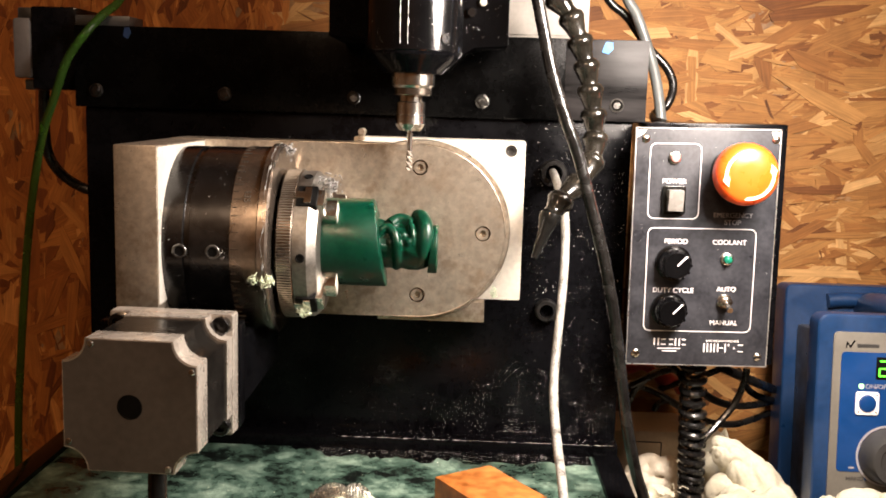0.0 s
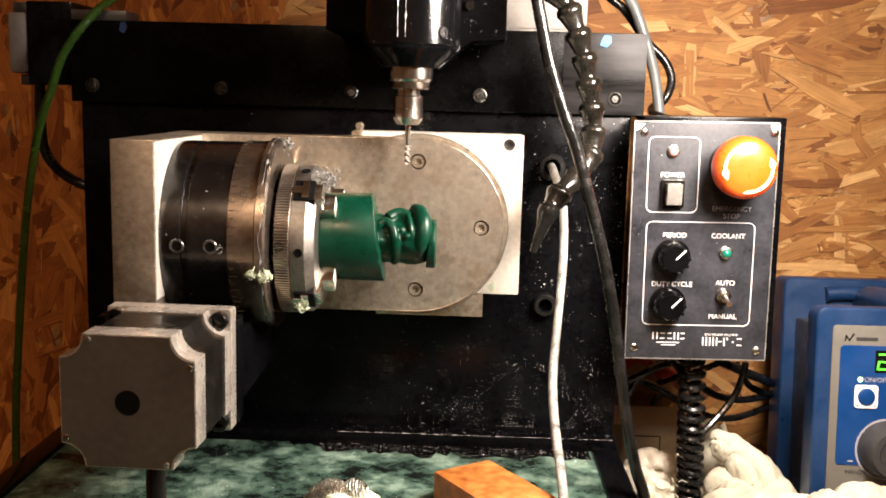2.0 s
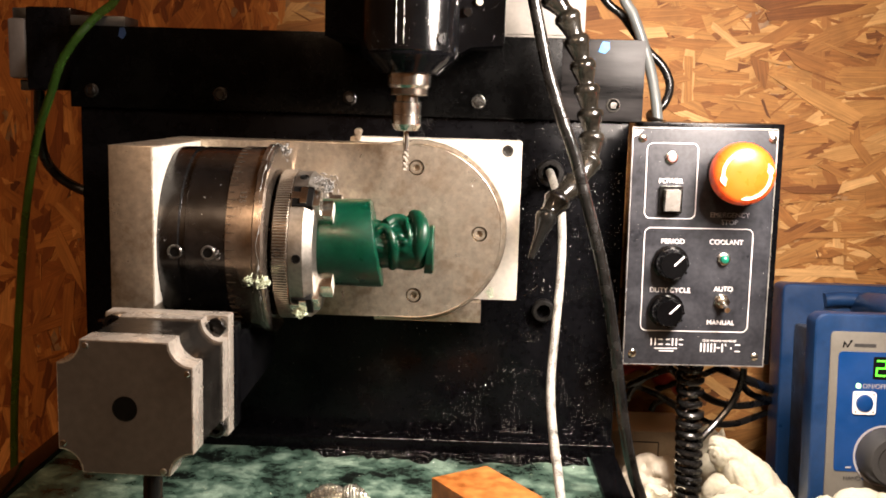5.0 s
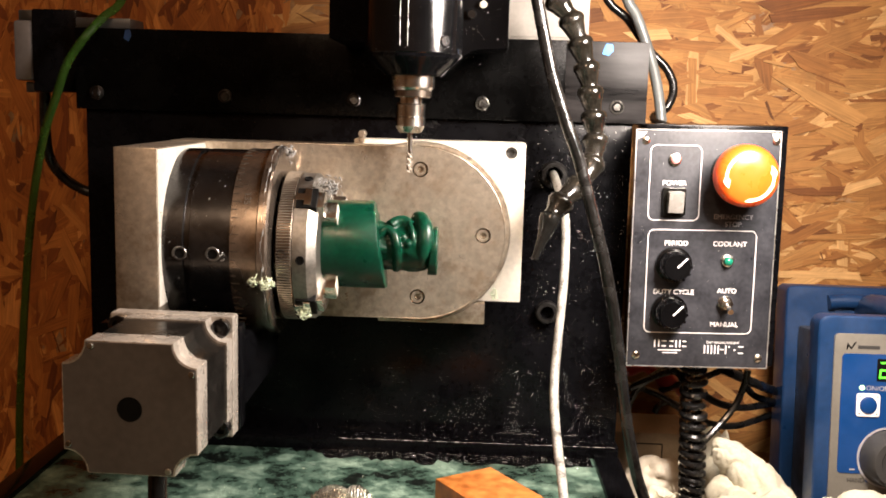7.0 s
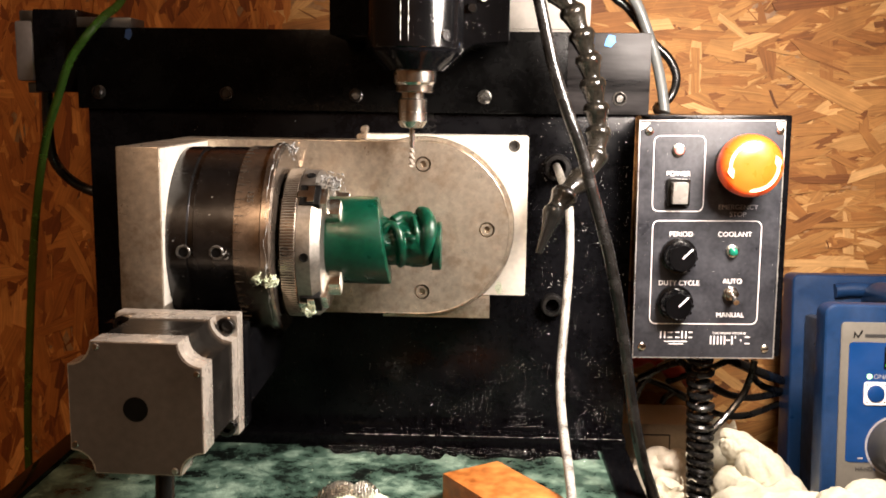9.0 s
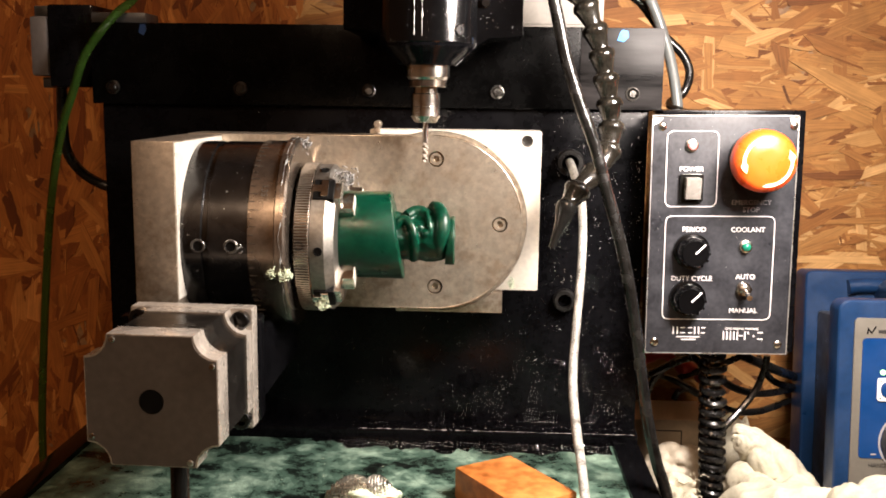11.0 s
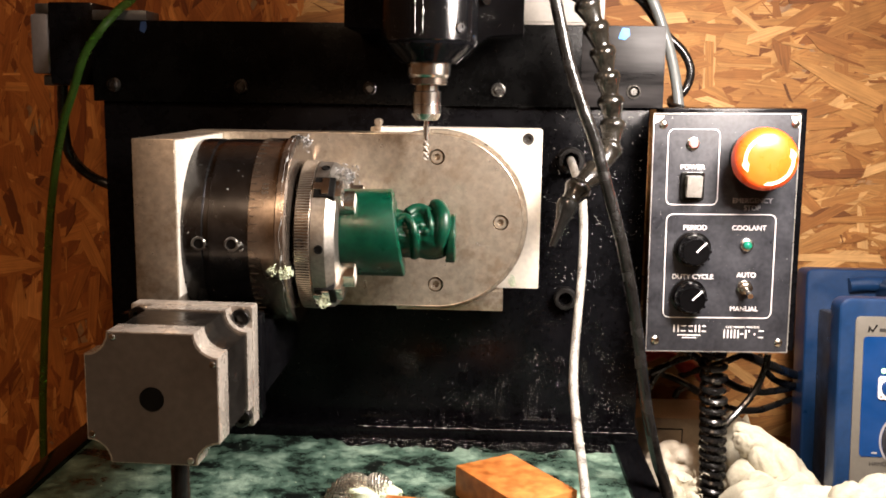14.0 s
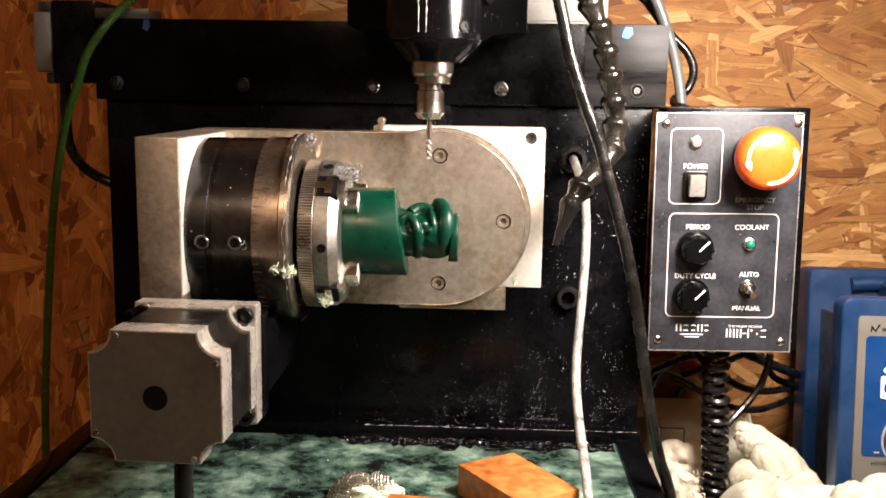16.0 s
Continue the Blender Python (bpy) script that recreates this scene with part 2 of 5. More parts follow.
CREAM = mat("cream_plastic", (0.42, 0.37, 0.29), 0.5, vary=0.1, bump=0.05)
DULL_CREAM = mat("dull_cream_plastic", (0.19, 0.175, 0.155), 0.5, vary=0.1, bump=0.05)
CLOTH = mat("cream_cotton", (0.47, 0.44, 0.34), 0.9, vary=0.15, scale=50, bump=0.5, bscale=900)
WHITE_TUBE = mat("white_tube", (0.30, 0.29, 0.265), 0.4, vary=0.7, scale=160, bump=0.08)
GREY_TUBE = mat("grey_tube", (0.09, 0.097, 0.095), 0.45, vary=0.15)
GREEN_TUBE = mat("green_tube", (0.10, 0.23, 0.04), 0.2, vary=0.25, scale=60, bump=0.03)
GREEN_TUBE.node_tree.nodes["Principled BSDF"].inputs["Transmission Weight"].default_value = 0.85
GREEN_TUBE.node_tree.nodes["Principled BSDF"].inputs["IOR"].default_value = 1.15
TAPE = mat("blue_tape", (0.02, 0.20, 0.62), 0.5, vary=0.2)
WOOD = mat("orange_wood", (0.32, 0.095, 0.018), 0.42, vary=0.3, scale=22, tint=(0.46, 0.17, 0.042), bump=0.15, bscale=300)
WIRE = mat("red_wire", (0.36, 0.016, 0.010), 0.4)
CURL = mat("clear_shavings", (0.20, 0.20, 0.195), 0.25, scale=300, vary=0.3)
GLINT = mat("wet_glinting_chips", (0.75, 0.73, 0.70), 0.16, metal=1.0, vary=0.1, bump=0)
SCOUR = mat("steel_wool", (0.60, 0.57, 0.50), 0.28, metal=0.95, vary=0.2)


# ---- builders ----
BASE = {}


def thing(name, at, label, category, group="", kind=""):
    ob = new(name)
    ob.empty_display_size = 0.01
    ob.location = at
    BASE[ob.name] = Vector(at)
    return tagged(ob, label, category, group, kind)


def finish(name, bm, material, smooth=35.0):
    bm.normal_update()
    limit = radians(smooth)
    for f in bm.faces:
        f.smooth = True
    for e in bm.edges:
        if len(e.link_faces) == 2 and e.calc_face_angle(0) > limit:
            e.smooth = False
    me = bpy.data.meshes.new(name)
    bm.to_mesh(me)
    bm.free()
    me.materials.append(material)
    return me


def part(name, bm, material, parent, label="", smooth=35.0):
    """A mesh object under a thing or a part; bm is in world coordinates."""
    me = finish(name, bm, material, smooth)
    base = BASE[parent.name]
    me.transform(Matrix.Translation(-base))
    ob = new(name, me)
    ob.parent = parent
    BASE[ob.name] = base
    return tagged(ob, label)


def solo(name, bm, material, label="", category="", kind="", group="", smooth=35.0):
    """A top-level thing of one mesh, with its origin at its base."""
    bm.verts.ensure_lookup_table()
    xs = [v.co for v in bm.verts]
    lo = [min(v[i] for v in xs) for i in range(3)]
    hi = [max(v[i] for v in xs) for i in range(3)]
    at = Vector(((lo[0] + hi[0]) / 2, (lo[1] + hi[1]) / 2, lo[2]))
    me = finish(name, bm, material, smooth)
    me.transform(Matrix.Translation(-at))
    ob = new(name, me)
    ob.location = at
    BASE[ob.name] = at
    return tagged(ob, label, category, group, kind)


def bevelled(bm, w, seg=2, angle=30.0):
    if w > 0:
        bm.normal_update()
        edges = [e for e in bm.edges if len(e.link_faces) == 2 and e.calc_face_angle(0) > radians(angle)]
        bmesh.ops.bevel(bm, geom=edges, offset=w, segments=seg, profile=0.6, affect="EDGES", clamp_overlap=True)
    return bm


def block(x0, x1, y0, y1, z0, z1, bev=0.0006, seg=2):
    bm = bmesh.new()
    bmesh.ops.create_cube(bm, size=1.0)
    for v in bm.verts:
        v.co = Vector((x0 + (v.co.x + 0.5) * (x1 - x0), y0 + (v.co.y + 0.5) * (y1 - y0), z0 + (v.co.z + 0.5) * (z1 - z0)))
    return bevelled(bm, bev, seg)


def turned(bm, m):
    bmesh.ops.transform(bm, matrix=m, verts=bm.verts)
    return bm


def join(*bms):
    out = bms[0]
    for b in bms[1:]:
        me = bpy.data.meshes.new("join")
        b.to_mesh(me)
        b.free()
        out.from_mesh(me)
        bpy.data.meshes.remove(me)
    return out


def on_axis(axis, u, v, a):
    return Vector({"x": (a, u, v), "y": (u, a, v), "z": (u, v, a)}[axis])


def prism(pts, axis, a0, a1, bev=0.0, holes=(), seg=2):
    """A flat outline (u, v across the axis) drawn out from a0 to a1, with holes right through it."""
    bm = bmesh.new()
    rims = []
    for loop in [pts, *holes]:
        lo = [bm.verts.new(on_axis(axis, u, v, a0)) for u, v in loop]
        hi = [bm.verts.new(on_axis(axis, u, v, a1)) for u, v in loop]
        n = len(loop)
        el, eh = [], []
        for i in range(n):
            j = (i + 1) % n
            f = bm.faces.new((lo[i], lo[j], hi[j], hi[i]))
        for i in range(n):
            j = (i + 1) % n
            el.append(bm.edges.get((lo[i], lo[j])))
            eh.append(bm.edges.get((hi[i], hi[j])))
        rims.append((lo, hi, el, eh))
    if holes:
        for k in (2, 3):
            edges = [e for r in rims for e in r[k]]
            bmesh.ops.triangle_fill(bm, use_beauty=True, use_dissolve=False, edges=edges)
    else:
        bm.faces.new(rims[0][0])
        bm.faces.new(rims[0][1])
    bmesh.ops.recalc_face_normals(bm, faces=bm.faces)
    if bev and not holes:
        bevelled(bm, bev, seg)
    return bm


def circle(cu, cv, r, n=24, start=0.0):
    return [(cu + r * math.cos(start + 2 * math.pi * i / n), cv + r * math.sin(start + 2 * math.pi * i / n)) for i in range(n)]


def round_rect(u0, u1, v0, v1, r, n=5):
    out = []
    for cu, cv, a in ((u1 - r, v1 - r, 0), (u0 + r, v1 - r, 90), (u0 + r, v0 + r, 180), (u1 - r, v0 + r, 270)):
        for i in range(n + 1):
            q = radians(a + 90 * i / n)
            out.append((cu + r * math.cos(q), cv + r * math.sin(q)))
    return out


def lathe(profile, axis, u, v, n=48):
    """Rings of (place along the axis, radius) round the axis through (u, v)."""
    bm = bmesh.new()
    rings = []
    for a, r in profile:
        if r <= 1e-6:
            rings.append([bm.verts.new(on_axis(axis, u, v, a))])
        else:
            rings.append([bm.verts.new(on_axis(axis, u + r * math.cos(2 * math.pi * i / n), v + r * math.sin(2 * math.pi * i / n), a)) for i in range(n)])
    for p, q in zip(rings, rings[1:]):
        for i in range(n):
            j = (i + 1) % n
            if len(p) == 1 and len(q) == 1:
                continue
            if len(p) == 1:
                bm.faces.new((p[0], q[i], q[j]))
            elif len(q) == 1:
                bm.faces.new((p[i], q[0], p[j]))
            else:
                bm.faces.new((p[i], q[i], q[j], p[j]))
    bmesh.ops.recalc_face_normals(bm, faces=bm.faces)
    return bm


def rod(axis, u, v, a0, a1, r, bev=0.0, n=24):
    if bev:
        return lathe([(a0, 0), (a0, r - bev), (a0 + bev, r), (a1 - bev, r), (a1, r - bev), (a1, 0)], axis, u, v, n)
    return lathe([(a0, 0), (a0, r), (a1, r), (a1, 0)], axis, u, v, n)


def curve_points(pts, per=6):
    p = [Vector(q) for q in pts]
    p = [2 * p[0] - p[1], *p, 2 * p[-1] - p[-2]]
    out = []
    for i in range(1, len(p) - 2):
        for k in range(per):
            t = k / per
            a, b, c, d = p[i - 1], p[i], p[i + 1], p[i + 2]
            out.append(0.5 * (2 * b + (c - a) * t + (2 * a - 5 * b + 4 * c - d) * t * t + (3 * b - a - 3 * c + d) * t * t * t))
    out.append(p[-2])
    return out


def tube(pts, radius, n=12, per=6, smooth=True):
    """A round tube along points; radius: one value, or one for each point of the finished line."""
    line = curve_points(pts, per) if smooth else [Vector(q) for q in pts]
    bm = bmesh.new()
    rings, side = [], None
    for i, c in enumerate(line):
        d = (line[min(i + 1, len(line) - 1)] - line[max(i - 1, 0)]).normalized()
        if side is None:
            side = d.orthogonal().normalized()
        side = (side - d * side.dot(d)).normalized()
        up = d.cross(side)
        r = radius[i] if isinstance(radius, (list, tuple)) else radius
        rings.append([bm.verts.new(c + r * (math.cos(2 * math.pi * k / n) * side + math.sin(2 * math.pi * k / n) * up)) for k in range(n)])
    for p, q in zip(rings, rings[1:]):
        for k in range(n):
            bm.faces.new((p[k], p[(k + 1) % n], q[(k + 1) % n], q[k]))
    bm.faces.new(rings[0])
    bm.faces.new(rings[-1])
    bmesh.ops.recalc_face_normals(bm, faces=bm.faces)
    return bm


def blob(c, r, squash=(1, 1, 1), rough=0.2, freq=40.0, sub=3, seed=0.0):
    bm = bmesh.new()
    bmesh.ops.create_icosphere(bm, subdivisions=sub, radius=1.0)
    for v in bm.verts:
        d = v.co.normalized()
        k = 1 + rough * noise.noise(d * freq * r + Vector((seed, seed * 2, -seed))) + rough * 0.5 * noise.noise(d * freq * r * 2.7 + Vector((seed, 3, seed)))
        v.co = Vector(c) + Vector((d.x * squash[0], d.y * squash[1], d.z * squash[2])) * r * k
    return bm


def letters(text, size, x, z, y, align="CENTER", lift=0.0003):
    """Flat raised lettering that faces -y, centred on x, with its base line at z."""
    cu = bpy.data.curves.new("letters", "FONT")
    cu.body, cu.size, cu.align_x, cu.extrude = text, size, align, lift / 2
    ob = bpy.data.objects.new("letters", cu)
    scene.collection.objects.link(ob)
    bpy.context.view_layer.update()
    me = bpy.data.meshes.new_from_object(ob.evaluated_get(bpy.context.evaluated_depsgraph_get()))
    bm = bmesh.new()
    bm.from_mesh(me)
    bpy.data.objects.remove(ob)
    bpy.data.curves.remove(cu)
    bpy.data.meshes.remove(me)
    return turned(bm, pose(x, y, z, 90, 0, 0))


# ---- the room ----
BENCH_Z = -0.05
WALL_Y = 0.165
wall = solo("wall_back", block(-1.3, 1.3, WALL_Y, WALL_Y + 0.02, -0.8, 1.6, 0), BOARD, "oriented strand board wall behind the bench", "wall", "structure")
solo("wall_left", block(-1.32, -1.3, -1.6, WALL_Y + 0.02, -0.8, 1.6, 0), PLY, "plain board wall of the workshop", "wall", "structure")
solo("wall_right", block(1.3, 1.32, -1.6, WALL_Y + 0.02, -0.8, 1.6, 0), PLY, "plain board wall of the workshop", "wall", "structure")
solo("wall_front", block(-1.3, 1.3, -1.62, -1.6, -0.8, 1.6, 0), PLY, "plain board wall of the workshop", "wall", "structure")
solo("floor", block(-1.32, 1.32, -1.62, WALL_Y + 0.02, -0.83, -0.8, 0), PLY, "plain workshop floor", "floor", "structure")
solo("ceiling", block(-1.32, 1.32, -1.62, WALL_Y + 0.02, 1.6, 1.62, 0), PLY, "plain workshop ceiling", "ceiling", "structure")
bench = solo("workbench", block(-1.0, 1.0, -0.5, WALL_Y, BENCH_Z - 0.03, BENCH_Z, 0.002), PLY, "wooden workbench under the milling machine", "workbench", "structure")


def strand_shape(rnd, upright, n):
    """The outline of one strand (along, across) and the angle at which it lies."""
    kind_of = rnd.random()
    if kind_of < 0.38:
        ln, wd = rnd.triangular(0.020, 0.085, 0.038), rnd.triangular(0.004, 0.019, 0.008)
    elif kind_of < 0.66:
        ln, wd = rnd.triangular(0.008, 0.030, 0.016), rnd.triangular(0.003, 0.010, 0.005)
    else:
        ln, wd = rnd.triangular(0.010, 0.050, 0.022), rnd.triangular(0.0007, 0.003, 0.0012)
    lean = rnd.gauss(0.06, 0.25) if rnd.random() < 0.72 else rnd.gauss(0.0, 0.9)
    cut0, cut1 = rnd.uniform(-0.9, 0.9) * wd, rnd.uniform(-0.9, 0.9) * wd
    tip0, tip1 = rnd.choice((0.3, 0.7, 0.95, 1.0)), rnd.choice((0.3, 0.7, 0.95, 1.0))
    outline = []
    for side in (-1, 1):
        for k in range(n + 1):
            q = k / n if side < 0 else 1 - k / n
            taper = min(1, tip0 + (1 - tip0) * q / 0.35, tip1 + (1 - tip1) * (1 - q) / 0.35)
            slant = side * (cut0 * max(0, 1 - q / 0.3) + cut1 * max(0, 1 - (1 - q) / 0.3))
            outline.append((-ln / 2 + ln * q + slant, side * wd / 2 * taper + rnd.uniform(-0.07, 0.07) * wd))
    return outline, lean + (1.45 if upright else 0.0)


def strands(x0, x1, z0, z1, count, seed, upright):
    """Overlapping wood strands pressed into the board's face, each with its own grain direction."""
    rnd = random.Random(seed)
    bm = bmesh.new()
    uvl = bm.loops.layers.uv.new("UVMap")
    for i in range(count):
        cx, cz = rnd.uniform(x0, x1), rnd.uniform(z0, z1)
        outline, a = strand_shape(rnd, upright, 8)
        y = WALL_Y - 0.0002 - 0.0011 * i / count
        off = (rnd.uniform(0, 20), rnd.uniform(0, 20))
        ca, sa = math.cos(a), math.sin(a)
        tilt = rnd.uniform(-0.004, 0.004)
        f = bm.faces.new([bm.verts.new((cx + u * ca - w * sa, y + u * tilt, cz + u * sa + w * ca)) for u, w in outline])
        for lp, (u, w) in zip(f.loops, outline):
            lp[uvl].uv = (u + off[0], w + off[1])
    bm.normal_update()
    for f in bm.faces:
        if f.normal.y > 0:
            f.normal_flip()
    return bm


def single_strands(x0, x1, z0, z1, count, seed, upright, material):
    """The uppermost strands, each a thin piece of its own on the wall."""
    rnd = random.Random(seed)
    base = BASE[wall.name]
    for i in range(count):
        outline, a = strand_shape(rnd, upright, 4)
        bm = bmesh.new()
        uvl = bm.loops.layers.uv.new("UVMap")
        off = (rnd.uniform(0, 20), rnd.uniform(0, 20))
        top = [bm.verts.new((u, -0.0004, w)) for u, w in outline]
        low = [bm.verts.new((u, 0.0004, w)) for u, w in outline]
        bm.faces.new(top)
        for k in range(len(top)):
            j = (k + 1) % len(top)
            bm.faces.new((top[k], low[k], low[j], top[j]))
        for f in bm.faces:
            for lp in f.loops:
                lp[uvl].uv = (lp.vert.co.x + off[0], lp.vert.co.z + off[1])
        bmesh.ops.recalc_face_normals(bm, faces=bm.faces)
        bm.normal_update()
        if bm.faces[0:1][0].normal.y > 0:
            bmesh.ops.reverse_faces(bm, faces=bm.faces)
        me = bpy.data.meshes.new("strand")
        bm.to_mesh(me)
        bm.free()
        me.materials.append(material)
        ob = new("strand", me)
        ob.parent = wall
        at = Vector((rnd.uniform(x0, x1), WALL_Y - 0.0013 - 0.0006 * i / count, rnd.uniform(z0, z1)))
        ob.matrix_local = Matrix.Translation(at - base) @ Matrix.Rotation(-a, 4, "Y")


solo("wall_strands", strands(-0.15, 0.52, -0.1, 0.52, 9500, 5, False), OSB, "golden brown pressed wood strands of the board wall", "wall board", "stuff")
solo("wall_strands", strands(-0.62, -0.15, -0.1, 0.52, 6000, 6, True), OSB_WARM_LIT, "pressed wood strands of the wall's left, reddened for its warm light", "wall board", "stuff")

# ---- milling machine frame ----
TABLE_Z = 0.07
mill = thing("milling_machine", (-0.08, 0.03, BENCH_Z), "black enamelled benchtop milling machine frame, splashed with chips", "milling machine")
part("column", block(-0.258, 0.0975, 0.006, 0.035, TABLE_Z - 0.06, 0.30, 0.001), BLACK, mill, "glossy black column plate speckled with swarf")
rail = part("rail_cover", block(-0.262, 0.104, 0.0, 0.03, 0.290, 0.3415, 0.0008), BLACK_RAIL, mill, "black rail cover")
# lighter grey end: streaky wear plus the lamp's sheen as colour
part("worn_sheen_end", block(0.052, 0.1042, -0.0006, 0.0, 0.2905, 0.3412, 0.0002), BLACK_WORN, rail, "brushed worn end of the cover, greyed for the lamp's sheen")
for bx in (-0.248, -0.165, -0.082, 0.0, 0.0855):
    # bolts further left take darker steel in place of the shade there
    bolt = part("bolt", lathe([(0.0, 0.0046), (-0.0014, 0.0044), (-0.0018, 0.0036), (-0.0006, 0.0032), (-0.0006, 0)], "y", bx, 0.3005, 24), WORN_OXIDE if bx > -0.05 else OXIDE, rail, "socket bolt dulled with swarf, darker steel for shade at the left")
    part("socket", join(rod("y", bx, 0.3005, -0.0022, -0.0004, 0.0025, 0.0005, 16), rod("y", bx + 0.0003, 0.3005, -0.0026, -0.002, 0.0012, 0.0003, 6)), WORN_OXIDE if bx > -0.1 else OXIDE, bolt)
part("tape", prism([(0.0745, 0.3335), (0.0785, 0.3325), (0.0815, 0.3355), (0.0810, 0.3395), (0.0770, 0.3400), (0.0755, 0.3370)], "y", -0.0012, -0.0006), TAPE, rail, "scrap of bright blue tape")
# case blue instead of tape blue: low light at this end put into colour
part("tape", prism([(-0.2300, 0.3350), (-0.2270, 0.3335), (-0.2250, 0.3375), (-0.2262, 0.3408), (-0.2290, 0.3405)], "y", -0.0006, -0.0001), BLUE, rail, "scrap of dark blue tape, dimmed for the low light")
part("ledge", block(-0.258, 0.0975, -0.010, 0.006, TABLE_Z, 0.0785, 0.0012), BLACK, mill)
part("table", block(-0.262, 0.081, -0.42, 0.006, TABLE_Z - 0.02, TABLE_Z, 0.001), TABLE, mill, "black table plate dusted with green wax")
part("rim", block(-0.276, -0.262, -0.42, 0.03, TABLE_Z - 0.025, TABLE_Z + 0.003, 0.001), BLACK, mill)
part("rim", block(0.081, 0.098, -0.42, -0.010, TABLE_Z - 0.025, TABLE_Z + 0.002, 0.001), BLACK, mill)
part("plinth", block(-0.270, 0.095, -0.40, 0.05, BENCH_Z, TABLE_Z - 0.02, 0.002), BLACK, mill)
part("grommet", lathe([(0.006, 0.0088), (0.0, 0.0088), (-0.0015, 0.0080), (-0.0015, 0.0055), (0.004, 0.0048)], "y", 0.0478, 0.2562, 28), RUBBER, mill)
part("socket", lathe([(0.006, 0.0075), (0.0, 0.0075), (-0.001, 0.0066), (-0.001, 0.0046), (0.004, 0.0044)], "y", 0.0472, 0.1655, 24), RUBBER, mill)

rb = random.Random(31)
# broken pale tube that draws the highlight on the ledge's wet edge
bead = [(-0.088 + 0.183 * k / 160, -0.0098, 0.0784) for k in range(161)]
part("highlight_bead", tube(bead, [max(0.00002, -0.00006 + 0.00045 * noise.noise(Vector((k * 0.37, 0, 4))) + 0.00018 * rb.random()) for k in range(161)], 6, smooth=False), CHIP, mill, "wet highlight along the ledge, drawn as a pale bead")
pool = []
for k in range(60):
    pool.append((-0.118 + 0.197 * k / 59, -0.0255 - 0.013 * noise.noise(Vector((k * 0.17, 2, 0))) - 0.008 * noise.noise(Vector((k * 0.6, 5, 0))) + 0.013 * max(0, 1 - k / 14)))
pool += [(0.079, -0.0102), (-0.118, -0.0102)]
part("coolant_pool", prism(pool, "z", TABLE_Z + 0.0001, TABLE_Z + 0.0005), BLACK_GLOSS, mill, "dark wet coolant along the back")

# cross-slide motor at the end of the rail
xm = thing("slide_motor", (-0.29, 0.03, 0.299), "dark stepper motor with grey end cap on the rail's end", "motor")
part("body", block(-0.2925, -0.2625, 0.006, 0.050, 0.300, 0.3530, 0.002), BLACK, xm)
part("end_cap", block(-0.3040, -0.2925, 0.005, 0.051, 0.3070, 0.3455, 0.0025), FACE, xm, "grey metal end cap")
part("cover", block(-0.3035, -0.2925, 0.012, 0.048, 0.3455, 0.3525, 0.0012), GREY_CASE, xm)
part("bracket", block(-0.2625, -0.2270, 0.004, 0.030, 0.3415, 0.3480, 0.001), GREY_CASE, xm, "grey metal bracket")
part("connector", block(-0.2990, -0.284, 0.010, 0.034, 0.2995, 0.3065, 0.001), GREY_CASE, xm)

# ---- rotary axis ----
AX_Y, AX_Z = -0.108, 0.2245
rot = thing("rotary_axis", (-0.08, -0.05, 0.166), "stained steel rotary axis with swing arm and dial, on the mill", "rotary table")
part("back_plate", prism(round_rect(-0.077, 0.0268, 0.180, 0.2775, 0.0008, 2), "y", -0.038, -0.018, holes=[circle(0.0182, 0.2714, 0.0036, 20)]), ALU, rot, "bright machined aluminium plate")
part("lower_plate", block(-0.06, 0.005, -0.046, -0.018, 0.167, 0.1795, 0.0005), STEEL, rot)
part("carriage", block(-0.07, 0.018, -0.018, 0.0, 0.19, 0.27, 0.001), BLACK, rot)
part("screw", join(lathe([(-0.0375, 0.0034), (-0.0375, 0.0019), (-0.035, 0.0016), (-0.035, 0)], "y", 0.0182, 0.2714, 20), rod("y", 0.0182, 0.2714, -0.0365, -0.02, 0.0034)), WORN_OXIDE, rot)
part("stop_pin", join(rod("y", -0.0722, 0.2805, -0.043, -0.032, 0.0022, 0.0004, 16), block(-0.074, -0.0705, -0.042, -0.034, 0.2755, 0.2805, 0.0003)), STEEL, rot)
ARM_C, ARM_R = (-0.0350, 0.2250), 0.0498
outline = [(-0.178, ARM_C[1] + ARM_R), *[(ARM_C[0] + ARM_R * math.sin(radians(a)), ARM_C[1] + ARM_R * math.cos(radians(a))) for a in range(0, 181, 5)], (-0.178, ARM_C[1] - ARM_R)]
bolt_at = [(ARM_C[0] + 0.0371 * math.sin(radians(a)), ARM_C[1] + 0.0371 * math.cos(radians(a))) for a in (0, 90, 180, 270)]
part("arm", prism(outline, "y", -0.072, -0.040, holes=[circle(x, z, 0.0045, 24) for x, z in bolt_at]), STEEL, rot, "stained steel swing arm with a round end")
for x, z in bolt_at:
    part("screw", lathe([(-0.045, 0.0040), (-0.0704, 0.0040), (-0.0710, 0.0035), (-0.0710, 0.002), (-0.069, 0.0018), (-0.069, 0)], "y", x, z, 20), STEEL, rot)
part("pivot_ring", lathe([(-0.040, 0.0500), (-0.0655, 0.0530), (-0.0670, 0.0524), (-0.0670, 0.0505), (-0.0660, 0.0498)], "y", ARM_C[0], ARM_C[1], 96), STEEL, rot)
rim_line = [(x, -0.0719, z) for x, z in outline[1:-1]]
part("arm_edge", tube([(-0.12, -0.0719, ARM_C[1] + ARM_R), *rim_line, (-0.10, -0.0719, ARM_C[1] - ARM_R)], 0.00035, 8, smooth=False), STEEL, rot, "bright chamfered edge")
